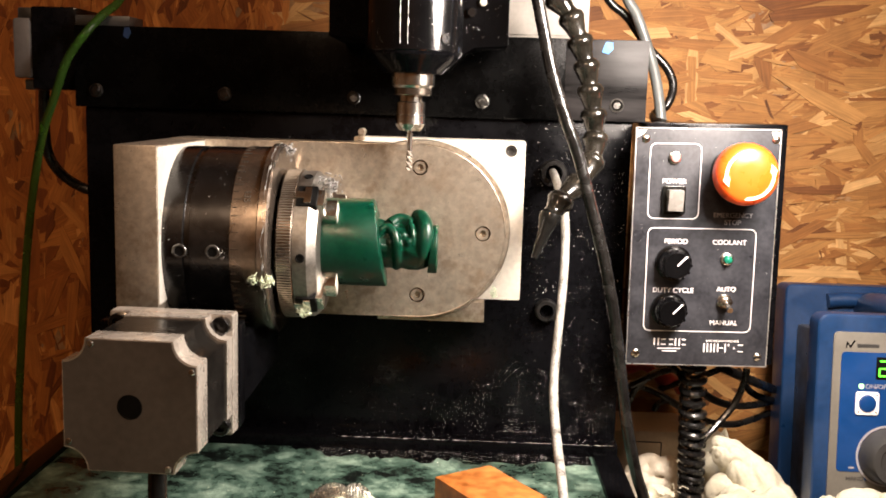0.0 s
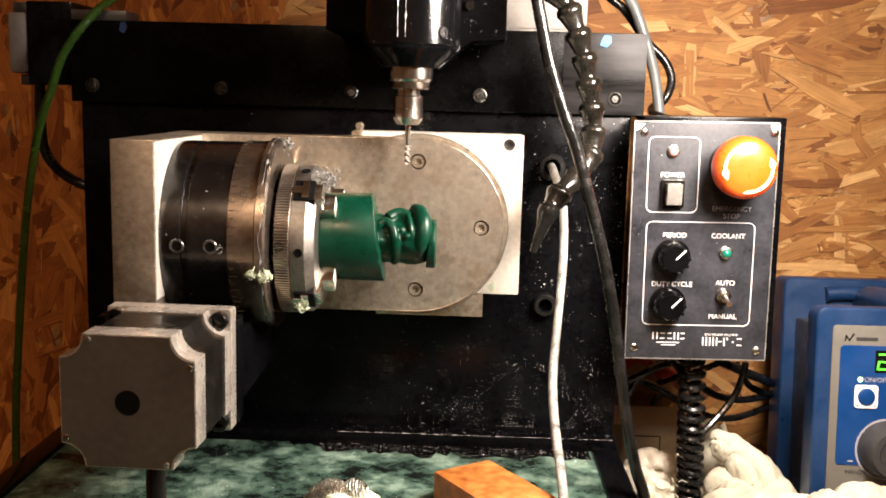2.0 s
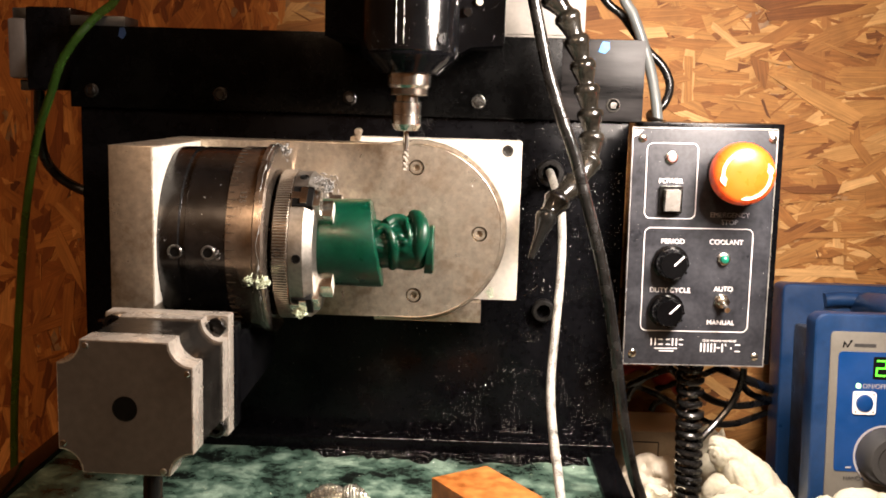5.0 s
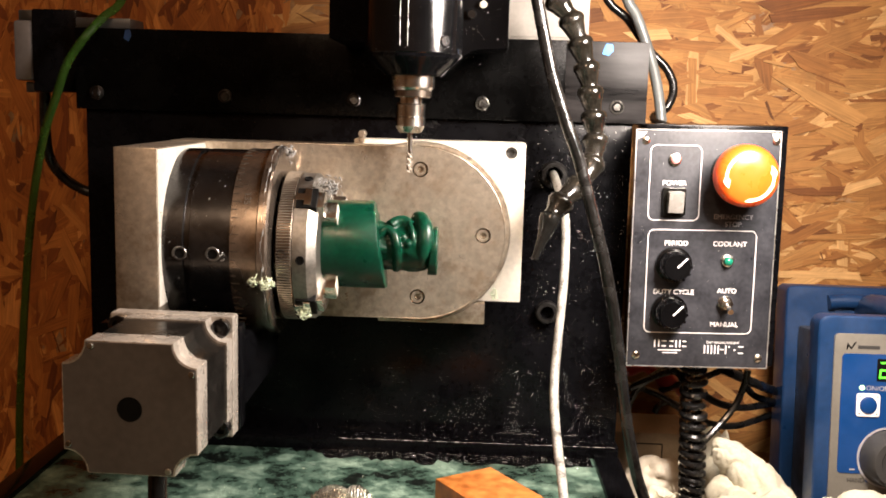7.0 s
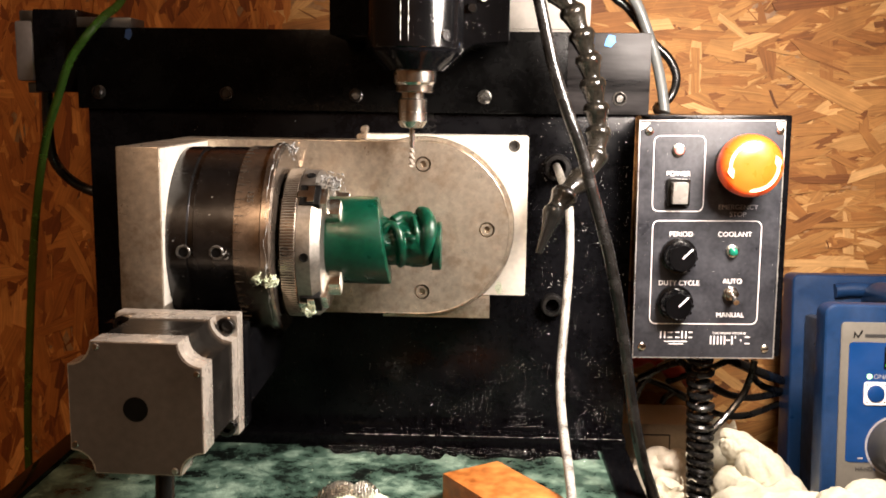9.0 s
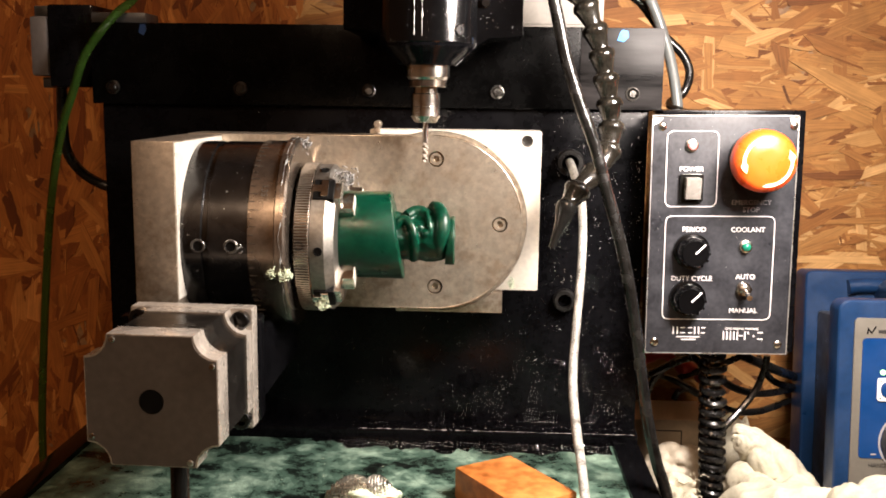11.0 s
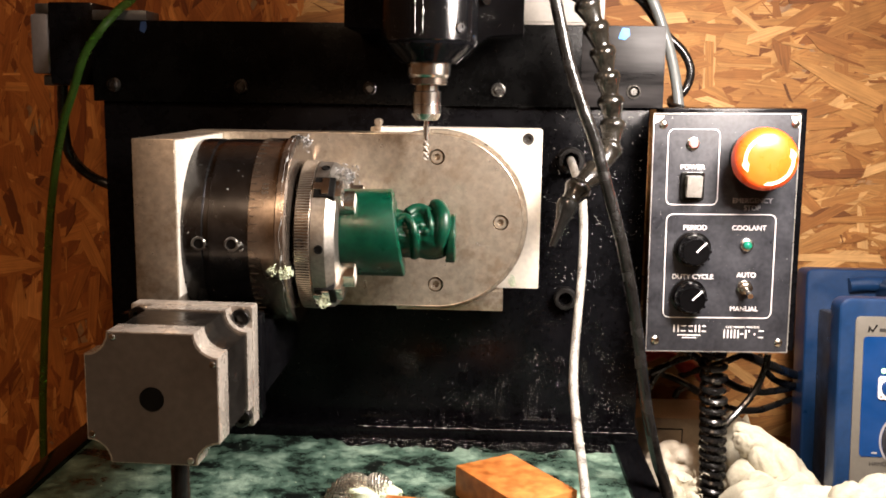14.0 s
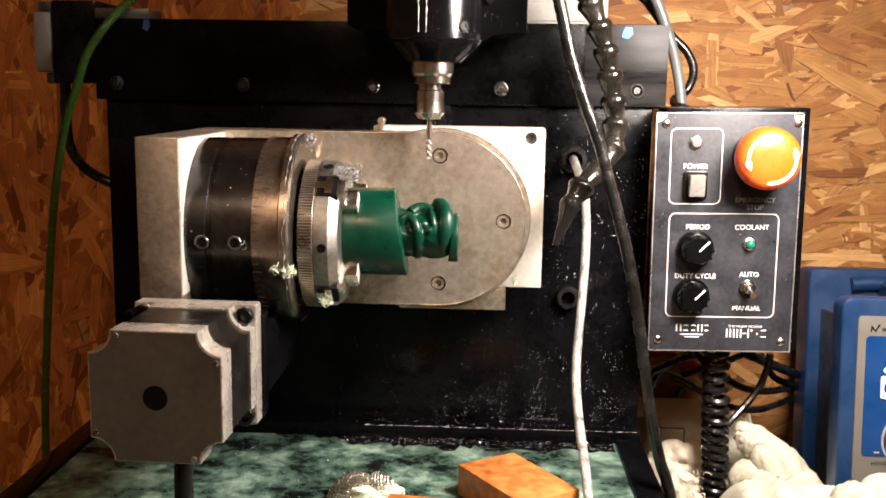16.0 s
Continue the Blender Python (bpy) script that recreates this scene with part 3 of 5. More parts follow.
part("housing", block(-0.1795, -0.1585, -0.160, -0.040, 0.172, 0.2745, 0.0006), STEEL, rot, "square steel gear housing")
# pale sheet over the steel, stands in for lamplight on this side
part("lit_side_sheet", block(-0.1588, -0.1580, -0.1594, -0.073, 0.196, 0.2738, 0.0002), ALU, rot, "housing's lamp-facing side, its light put into a pale sheet")
BODY = [(-0.160, 0), (-0.160, 0.0480), (-0.1478, 0.0480), (-0.1472, 0.0468), (-0.1448, 0.0468), (-0.1442, 0.0480), (-0.1240, 0.0480), (-0.1240, 0)]
part("body", lathe(BODY, "x", AX_Y, AX_Z, 72), OXIDE, rot, "black oxide steel drum with a groove")
part("dial", lathe([(-0.1242, 0.0), (-0.1242, 0.0484), (-0.1112, 0.0488), (-0.1104, 0.0504), (-0.1064, 0.0504), (-0.1054, 0.0490), (-0.1054, 0)], "x", AX_Y, AX_Z, 96), DIAL, rot, "ground steel dial ring with engraved degrees")
for k in range(72):
    a = radians(k * 5)
    long = 0.0042 if k % 2 == 0 else 0.0026
    t = block(-0.1238, -0.1238 + long, -0.00014, 0.00014, -0.0002, 0.0003, 0)
    turned(t, Matrix.Translation((0, AX_Y, AX_Z)) @ Matrix.Rotation(a, 4, "X") @ Matrix.Translation((0, 0, 0.0485)))
    part("degree_mark", t, ENGRAVED, rot)
num = letters("135", 0.0046, 0, 0, 0, lift=0.0003)
turned(num, Matrix.Translation((-0.1182, AX_Y, AX_Z)) @ Matrix.Rotation(radians(-32), 4, "X") @ Matrix.Translation((0, -0.0487, 0)) @ Matrix.Rotation(radians(90), 4, "Y"))
part("dial_number", num, ENGRAVED, rot)
for px in (-0.1490, -0.1325):
    a = math.radians(92)
    ring = lathe([(0.0, 0.0037), (0.0008, 0.0037), (0.0012, 0.0034), (0.0012, 0.0027), (0.0006, 0.0025), (0.0006, 0)], "z", 0, 0, 20)
    part("set_screw", turned(ring, Matrix.Translation((px, AX_Y, AX_Z)) @ Matrix.Rotation(a, 4, "X") @ Matrix.Translation((0, 0, 0.0475))), WORN_OXIDE, rot)
for px in (-0.1490, -0.1325):
    part("socket", turned(rod("z", 0, 0, 0.0478, 0.0483, 0.0024, 0, 16), Matrix.Translation((px, AX_Y, AX_Z)) @ Matrix.Rotation(radians(92), 4, "X")), DARK, rot)
drip = []
for k in range(40):
    a = radians(25 + 95 * k / 39)
    drip.append((-0.1592 + 0.0009 * noise.noise(Vector((k * 0.3, 2, 2))), AX_Y - 0.0487 * math.sin(a), AX_Z + 0.0487 * math.cos(a)))
part("pale_bead", tube(drip, [0.0002 + 0.0006 * abs(noise.noise(Vector((k * 0.5, 8, 7)))) for k in range(40)], 6, smooth=False), CURL, rot, "wet residue where drum meets housing")
# uneven pale bead for the light caught by the flange's rim
drip = []
for k in range(60):
    a = radians(-10 + 150 * k / 59)
    drip.append((-0.1078 + 0.0012 * noise.noise(Vector((k * 0.25, 5, 2))), AX_Y - 0.0506 * math.sin(a), AX_Z + 0.0506 * math.cos(a)))
part("pale_bead", tube(drip, [0.00008 + 0.0010 * max(0, noise.noise(Vector((k * 0.5, 1, 7)))) for k in range(60)], 6, smooth=False), CURL, rot, "lit rim of the dial's flange, drawn as a pale bead")
part("worm_case", block(-0.158, -0.116, -0.176, -0.07, 0.146, 0.182, 0.002), BLACK, rot)
part("motor_plate", block(-0.178, -0.112, -0.186, -0.174, 0.1435, 0.1935, 0.001), BLACK, rot)

# ---- chuck ----
chuck = thing("lathe_chuck", (-0.092, AX_Y, 0.183), "bright steel four-jaw chuck with knurled ring, chips on it", "chuck")
CZ, CR = AX_Z - 0.0028, 0.0400
part("back_hub", rod("x", AX_Y, CZ, -0.107, -0.1040, 0.030, 0, 48), OXIDE, chuck)
part("knurled_ring", lathe([(-0.1045, 0), (-0.1045, CR - 0.004), (-0.1030, CR - 0.0006), (-0.0960, CR - 0.0002), (-0.0954, CR - 0.0008), (-0.0954, 0)], "x", AX_Y, CZ, 72), DIAL, chuck, "knurled steel ring")
ridge = []
for k in range(160):
    a = 2 * math.pi * k / 160
    b = prism([(-0.00048, 0), (0.00048, 0), (0.0001, 0.0006), (-0.0001, 0.0006)], "x", -0.1028, -0.0958)
    ridge.append(turned(b, Matrix.Translation((0, AX_Y, CZ)) @ Matrix.Rotation(a, 4, "X") @ Matrix.Translation((0, 0, CR - 0.0006))))
tagged(part("knurling", join(*ridge), TURNED, chuck), kind="stuff")
part("body", lathe([(-0.0954, 0), (-0.0954, CR - 0.0012), (-0.0950, CR - 0.0008), (-0.0878, CR - 0.0008), (-0.0872, CR - 0.0012), (-0.0834, CR - 0.0045), (-0.0829, CR - 0.006), (-0.0829, 0.016), (-0.085, 0.015), (-0.085, 0)], "x", AX_Y, CZ, 72), TURNED, chuck, "bright turned steel body", 20)
for px, a in ((-0.1004, 89), (-0.0907, 93), (-0.1004, 158), (-0.0907, 20), (-0.1004, -20)):
    hole = lathe([(-0.0004, 0.0023), (0.0006, 0.0023), (0.0007, 0.0019), (0.0002, 0.0018), (0.0002, 0)], "z", 0, 0, 20)
    part("key_hole", turned(hole, Matrix.Translation((px, AX_Y, CZ)) @ Matrix.Rotation(radians(a), 4, "X") @ Matrix.Translation((0, 0, CR - 0.0008))), DARK, chuck)
for a in (44, 136, 226, 316):
    m = Matrix.Translation((0, AX_Y, CZ)) @ Matrix.Rotation(radians(a), 4, "X")
    jaw = prism([(-0.085, 0.0215), (-0.085, 0.0385), (-0.0805, 0.0385), (-0.0805, 0.0305), (-0.0748, 0.0305), (-0.0748, 0.0215)], "y", -0.0052, 0.0052, 0.0004)
    jaw_part = part("jaw", turned(jaw, m), CHROME, chuck, "stepped steel jaw")
    part("jaw_face", turned(block(-0.0752, -0.0744, -0.0045, 0.0045, 0.0222, 0.0298, 0.0003), m), ALU, jaw_part)
    part("jaw_slot", turned(block(-0.0945, -0.0840, -0.0064, 0.0064, CR - 0.010, CR - 0.0003, 0.0003), m), DARK, chuck)
    tee = prism([(-0.0952, -0.0022), (-0.0905, -0.0022), (-0.0905, -0.0052), (-0.0868, -0.0052), (-0.0868, 0.0052), (-0.0905, 0.0052), (-0.0905, 0.0022), (-0.0952, 0.0022)], "z", 0.028, CR + 0.0006, 0.0003)
    part("jaw_base", turned(tee, m), CHROME, chuck, "tee-shaped end of the jaw in its slot")
    part("jaw_screw", turned(rod("z", -0.0930, 0.0, 0.030, CR + 0.0003, 0.0016, 0.0003, 12), m), OXIDE, chuck)

# ---- wax piece ----
wax = thing("wax_carving", (-0.055, AX_Y, 0.20), "dark green carving wax with a half-cut ring, held in the chuck", "wax model")
WX_Z = AX_Z - 0.0012
blank = lathe([(-0.0840, 0), (-0.0840, 0.0232), (-0.070, 0.0235), (-0.0545, 0.0237), (-0.0538, 0.0234), (-0.0532, 0.0222), (-0.0530, 0.018), (-0.0532, 0.009), (-0.0532, 0)], "x", AX_Y, WX_Z, 96)
for v in blank.verts:
    if v.co.x > -0.06:
        v.co.x += -0.155 * (v.co.z - WX_Z) - 0.05 * (v.co.y - AX_Y) + 0.0005 * noise.noise(v.co * 260)
part("blank", blank, WAX, wax, "smooth round wax blank with a slanting cut")


def front(x, z, r):
    """A point on the near side of a cylinder of radius r round the wax's axis."""
    return Vector((x, AX_Y - math.sqrt(max(0.0, r * r - (z - 0.2240) ** 2)), z))


def melted(name, bms, label):
    """Rolls and lumps grown into one piece of wax."""
    ob = part(name, join(*bms), WAX, wax, label, 80)
    grow = ob.modifiers.new("grow", "REMESH")
    grow.mode, grow.voxel_size, grow.use_smooth_shade = "VOXEL", 0.00042, True
    soft = ob.modifiers.new("soft", "SMOOTH")
    soft.factor, soft.iterations = 0.6, 7
    return ob


core = lathe([(-0.058, 0), (-0.058, 0.0150), (-0.0525, 0.0132), (-0.048, 0.0124), (-0.0435, 0.0126), (-0.038, 0.0134), (-0.033, 0.0136), (-0.029, 0.0122), (-0.026, 0.0095), (-0.0245, 0)], "x", AX_Y, 0.2225, 56)
for v in core.verts:
    d = v.co - Vector((v.co.x, AX_Y, 0.2225))
    v.co += d * 0.10 * noise.noise(v.co * 190) + d * 0.05 * noise.noise(v.co * 480)
bands = [core]
bands.append(tube([front(x, z, r) for x, z, r in ((-0.0545, 0.2270, 0.010), (-0.0528, 0.2308, 0.0125), (-0.0492, 0.2332, 0.0135), (-0.0455, 0.2300, 0.0135), (-0.0440, 0.2245, 0.0135), (-0.0436, 0.2185, 0.0132), (-0.0438, 0.2130, 0.0128), (-0.0450, 0.2110, 0.0132))], 0.0024, 12, 8))
bands.append(tube([front(x, z, r) + Vector((0, 0.004, 0)) for x, z, r in ((-0.0485, 0.2340, 0.0130), (-0.0445, 0.2362, 0.0135), (-0.0405, 0.2362, 0.0135), (-0.0375, 0.2340, 0.0130))], 0.0034, 12, 8))
bands.append(tube([front(x, z, r) for x, z, r in ((-0.0380, 0.2370, 0.0140), (-0.0366, 0.2335, 0.0132), (-0.0356, 0.2290, 0.0128), (-0.0352, 0.2240, 0.0125))], [0.0012 + 0.0005 * math.sin(math.pi * k / 24) for k in range(25)], 10, 8))
leaf = [(-0.0352, 0.2388, 0.0148), (-0.0318, 0.2380, 0.0146), (-0.0294, 0.2335, 0.0138), (-0.0294, 0.2275, 0.0132), (-0.0304, 0.2215, 0.0130), (-0.0318, 0.2160, 0.0126), (-0.0335, 0.2118, 0.0128)]
bands.append(tube([front(x, z, r) + Vector((0, 0.0022, 0)) for x, z, r in leaf], [0.0018 + 0.0026 * math.sin(math.pi * min(1, 0.12 + 0.88 * k / 48)) ** 0.7 for k in range(49)], 16, 8))
bands.append(tube([(-0.030, AX_Y + 0.002 + 0.0105 * math.sin(radians(a)), 0.2238 + 0.0115 * math.cos(radians(a))) for a in range(10, 171, 20)], 0.0036, 12, 6))
for x, z, r, k in ((-0.0378, 0.2256, 0.0122, 0.0022), (-0.0398, 0.2215, 0.0118, 0.0018), (-0.0410, 0.2290, 0.0118, 0.0020), (-0.0385, 0.2170, 0.0115, 0.0019), (-0.0485, 0.2215, 0.0105, 0.0022), (-0.0372, 0.2125, 0.0122, 0.0017)):
    bands.append(blob(front(x, z, r), k, rough=0.2, sub=3, seed=z * 400))
melted("carved_ring", bands, "half-carved ring shank with wound bands")
disc = lathe([(-0.0266, 0), (-0.0266, 0.0128), (-0.0261, 0.0132), (-0.0234, 0.0133), (-0.0228, 0.0128), (-0.0228, 0)], "x", AX_Y, 0.2208, 56)
for v in disc.verts:
    v.co.x += (0.10 if v.co.x < -0.025 else 0.0) * (v.co.z - 0.2208) + 0.0003 * noise.noise(v.co * 300)
part("end_disc", disc, WAX, wax)

# ---- stepper motor of the rotary axis ----
MX, MZ, MH = -0.1425, 0.172, 0.0283
motor = thing("stepper_motor", (MX, -0.21, 0.1437), "square stepper motor with grey end caps bolted under the rotary axis", "motor")


def motor_outline(h, n):
    out = []
    for sx, sz, a0 in ((1, 1, 270), (-1, 1, 0), (-1, -1, 90), (1, -1, 180)):
        for k in range(7):
            a = radians(a0 - 90 * k / 6)
            out.append((MX + sx * h + n * math.cos(a), MZ + sz * h + n * math.sin(a)))
    return out


part("rear_cap", prism(motor_outline(MH, 0.0098), "y", -0.246, -0.2325, 0.0006), ALU_CAST, motor, "dull cast end cap")
part("body", prism(motor_outline(MH - 0.0006, 0.0100), "y", -0.2325, -0.2035), LAMIN, motor, "dark laminated body")
part("front_cap", prism(motor_outline(MH, 0.0098), "y", -0.2035, -0.195), ALU_CAST, motor)
fl_holes = [(MX + sx * 0.0236, MZ + sz * 0.0236) for sx in (-1, 1) for sz in (-1, 1)]
part("flange", prism(round_rect(MX - 0.0286, MX + 0.0286, MZ - 0.0286, MZ + 0.0286, 0.0012), "y", -0.195, -0.186, 0.0006), ALU_CAST, motor, "bright square flange")
for x, z in fl_holes:
    part("screw", lathe([(-0.195, 0.0044), (-0.199, 0.0044), (-0.1994, 0.004), (-0.1994, 0.0024), (-0.197, 0.0022), (-0.197, 0)], "y", x, z, 20), OXIDE, motor)
# thin dark sheet over the cap, the unlit rear's shade as colour
part("rear_shade_sheet", prism(motor_outline(MH - 0.0006, 0.0100), "y", -0.2462, -0.2458), FACE, motor, "rear face, its shade put into a dark grey sheet")
part("bore", lathe([(-0.2461, 0.0052), (-0.2466, 0.0052), (-0.2466, 0.0048), (-0.2464, 0.0046), (-0.2464, 0)], "y", MX, MZ, 32), DARK, motor)
for x, z in ((-0.0165, 0.0272), (0.0272, 0.0165), (0.0165, -0.0272), (-0.0272, -0.0165)):
    part("cap_screw", rod("y", MX + x * 0.955, MZ + z * 0.955, -0.2470, -0.245, 0.0014, 0.0003, 12), CHROME, motor)

motor.rotation_euler = (0, 0, radians(-2.0))
motor.location.x += 0.0006

# ---- spindle ----
SP_X, SP_Y = -0.0395, -0.085
mount = part("spindle_mount", block(-0.088, 0.0125, -0.055, 0.0, 0.334, 0.50, 0.001), BLACK, mill, "black spindle clamp spotted with chips")
part("cheek", prism([(-0.088, 0.334), (-0.088, 0.50), (-0.052, 0.50), (-0.052, 0.3160), (-0.0600, 0.3210), (-0.0665, 0.3330)], "y", -0.074, -0.02, 0.001), BLACK, mount)
part("cheek", prism([(0.0125, 0.331), (0.0125, 0.50), (-0.027, 0.50), (-0.027, 0.3155), (-0.0200, 0.3180), (-0.0125, 0.3260), (-0.006, 0.3298)], "y", -0.074, -0.02, 0.001), BLACK_GLOSS, mount)
part("screw", join(rod("y", -0.0085, 0.349, -0.077, -0.073, 0.0026, 0.0004, 16), rod("y", -0.0085, 0.349, -0.0772, -0.0769, 0.0013, 0, 6)), OXIDE, mount)
part("screw", join(rod("y", -0.0022, 0.3545, -0.0765, -0.073, 0.0021, 0.0004, 16), rod("y", -0.0022, 0.3545, -0.0767, -0.0764, 0.001, 0, 6)), ALU, mount)
spindle = thing("milling_spindle", (SP_X, SP_Y, 0.283), "black spindle with a steel nose and collet nut", "spindle")
part("body", lathe([(0.52, 0), (0.52, 0.0265), (0.3300, 0.0265), (0.3262, 0.0265), (0.3255, 0.0258), (0.3255, 0)], "z", SP_X, SP_Y, 64), BLACK_GLOSS, spindle, "glossy black body", 14)
part("nose_cone", lathe([(0.3256, 0), (0.3256, 0.0260), (0.3240, 0.0258), (0.3200, 0.0222), (0.3160, 0.0172), (0.3145, 0.0160), (0.3140, 0.0122), (0.3140, 0)], "z", SP_X, SP_Y, 64), BLACK, spindle, "dull black cone", 30)
# two thin reflections down the gloss body, modelled as pale beads
for a, top in ((-13, 0.0), (-4, 0.010)):
    sx, sy = SP_X + 0.0266 * math.sin(radians(a)), SP_Y - 0.0266 * math.cos(radians(a))
    line = [(sx + 0.0002 * noise.noise(Vector((k * 0.3, a, 0))), sy, 0.3290 + 0.0014 * k) for k in range(60)]
    part("highlight_line", tube(line, [max(0.00003, 0.00022 + 0.0005 * noise.noise(Vector((k * 0.45, a, 3)))) for k in range(60)], 6, smooth=False), CHIP, spindle, "thin upright highlight drawn as a pale broken bead")
m = Matrix.Translation((SP_X, SP_Y, 0.3322)) @ Matrix.Rotation(radians(41), 4, "Z")
part("lock_screw", turned(lathe([(-0.0262, 0.0030), (-0.0270, 0.0030), (-0.0274, 0.0026), (-0.0274, 0.0016), (-0.0268, 0.0014), (-0.0268, 0)], "y", 0, 0, 20), m), OXIDE, spindle)
rim = []
for k in range(25):
    q = k / 24
    z = 0.3262 - 0.0122 * q
    r = 0.0266 if z > 0.3245 else 0.0160 + (z - 0.3145) * 1.02
    rim.append((SP_X + r * 0.985 + 0.0002 * noise.noise(Vector((k, 1, 1))), SP_Y - r * 0.17, z))
part("pale_bead", tube(rim, [0.0001 + 0.0004 * abs(noise.noise(Vector((k * 0.7, 8, 3)))) for k in range(25)], 6, smooth=False), CURL, spindle, "pale wet residue on the cone")
part("nose", lathe([(0.316, 0), (0.316, 0.0120), (0.308, 0.0118), (0.3065, 0.0106), (0.3065, 0)], "z", SP_X, SP_Y, 40), CHROME, spindle, "", 14)
part("ring", lathe([(0.3067, 0), (0.3067, 0.0098), (0.3063, 0.0102), (0.3030, 0.0102), (0.3025, 0.0098), (0.3025, 0)], "z", SP_X, SP_Y, 40), DIAL, spindle)
NUT_X = SP_X - 0.0011
part("shaft", lathe([(0.3026, 0), (0.3026, 0.0066), (0.2985, 0.0066), (0.2985, 0)], "z", NUT_X, SP_Y, 32), CHROME, spindle, "", 14)
part("collet_nut", lathe([(0.2992, 0), (0.2992, 0.0074), (0.2986, 0.0080), (0.2921, 0.0080), (0.2919, 0.0078), (0.2917, 0.0081), (0.2868, 0.0081), (0.2836, 0.0062), (0.2832, 0.0056), (0.2832, 0)], "z", NUT_X, SP_Y, 40), CHROME, spindle, "steel collet nut", 14)
mill_bit = thing("end_mill", (NUT_X, SP_Y, 0.2615), "slim fluted steel cutter in the collet", "cutter")
part("shank", rod("z", NUT_X, SP_Y, 0.272, 0.284, 0.0016, 0.0001, 20), CHROME, mill_bit)
fl = bmesh.new()
rows = []
for i in range(41):
    z = 0.272 - 0.0105 * i / 40
    tw = 2 * math.pi * 1.6 * i / 40
    rows.append([fl.verts.new((NUT_X + (0.0018 if k % 8 in (0, 1, 2) else (0.0012 if k % 8 in (3, 7) else 0.0007)) * math.cos(tw + 2 * math.pi * k / 16), SP_Y + (0.0018 if k % 8 in (0, 1, 2) else (0.0012 if k % 8 in (3, 7) else 0.0007)) * math.sin(tw + 2 * math.pi * k / 16), z)) for k in range(16)])
for p, q in zip(rows, rows[1:]):
    for k in range(16):
        fl.faces.new((p[k], p[(k + 1) % 16], q[(k + 1) % 16], q[k]))
fl.faces.new(rows[-1])
part("flutes", fl, ALU_CAST, mill_bit, "twisted cutting flutes")

# ---- control box ----
BX0, BX1, BZ0, BZ1, BY = 0.0966, 0.1870, 0.1382, 0.2886, -0.0225
ctrl = thing("control_box", (0.141, 0.0, BZ0), "dark grey control box with red stop button, knobs and switches", "control panel")
part("case", block(0.1030, 0.1902, BY + 0.0018, 0.03, BZ0 + 0.001, BZ1 + 0.0028, 0.0012), BLACK, ctrl, "black steel case, scuffed at its upper edge")
panel = part("panel", block(BX0, BX1 - 0.001, BY, BY + 0.0018, BZ0, BZ1, 0.0004), PANEL, ctrl, "dark grey printed front panel with worn corners")


def line_frame(u0, u1, v0, v1, r, w):
    return prism(round_rect(u0, u1, v0, v1, r), "y", BY - 0.0003, BY, holes=[round_rect(u0 + w, u1 - w, v0 + w, v1 - w, max(r - w, 0.0002))])


def small_knob(x, z):
    knob = part("knob", lathe([(BY, 0), (BY, 0.0112), (BY - 0.003, 0.0112), (BY - 0.0034, 0.0098), (BY - 0.0125, 0.0085), (BY - 0.0135, 0.0078), (BY - 0.0135, 0)], "y", x, z, 36), BLACK_GLOSS, ctrl, "black fluted knob with a white pointer")
    for k in range(12):
        a = 2 * math.pi * k / 12
        part("flute", turned(block(-0.0009, 0.0009, BY - 0.0118, BY - 0.003, 0.0082, 0.0097, 0.0004), Matrix.Translation((x, 0, z)) @ Matrix.Rotation(a, 4, "Y")), BLACK_GLOSS, knob)
    part("pointer", turned(block(-0.0005, 0.0005, BY - 0.0139, BY - 0.0134, 0.0, 0.0082, 0.0001), Matrix.Translation((x, 0, z)) @ Matrix.Rotation(radians(45), 4, "Y")), INK, knob)


part("edge_line", line_frame(BX0 + 0.0002, BX1 - 0.0012, BZ0 + 0.0002, BZ1 - 0.0002, 0.0004, 0.0006), PANEL_EDGE, panel)
part("frame_line", line_frame(0.1060, 0.1378, 0.2320, 0.2790, 0.0040, 0.00045), INK, panel)
part("frame_line", line_frame(0.1068, 0.1744, 0.1605, 0.2265, 0.0040, 0.00045), INK, panel)
part("bare_corner", prism([(0.1798, 0.2868), (0.1854, 0.2868), (0.1854, 0.2795), (0.1815, 0.2815)], "y", BY - 0.0002, BY), ALU, panel, "paint worn to bare metal")
part("bare_corner", prism([(0.0972, 0.2868), (0.1035, 0.2868), (0.1010, 0.2838), (0.0974, 0.2820)], "y", BY - 0.0002, BY), ALU, panel)
# EMERGENCY STOP is greyed: the button's shadow put into its ink
for text, size, x, z, ink in (("POWER", 0.0043, 0.1217, 0.2541, INK), ("EMERGENCY", 0.0043, 0.1592, 0.2335, INK_GREY), ("STOP", 0.0043, 0.1592, 0.2290, INK_GREY),
                              ("PERIOD", 0.0043, 0.1248, 0.2165, INK), ("COOLANT", 0.0043, 0.1580, 0.2165, INK), ("DUTY CYCLE", 0.0043, 0.1245, 0.1855, INK),
                              ("AUTO", 0.0043, 0.1578, 0.1868, INK), ("MANUAL", 0.0043, 0.1572, 0.1652, INK), ("CNC MILLING MACHINE", 0.0019, 0.1572, 0.1542, INK)):
    part("lettering", letters(text, size, x, z, BY - 0.00015), ink, panel)
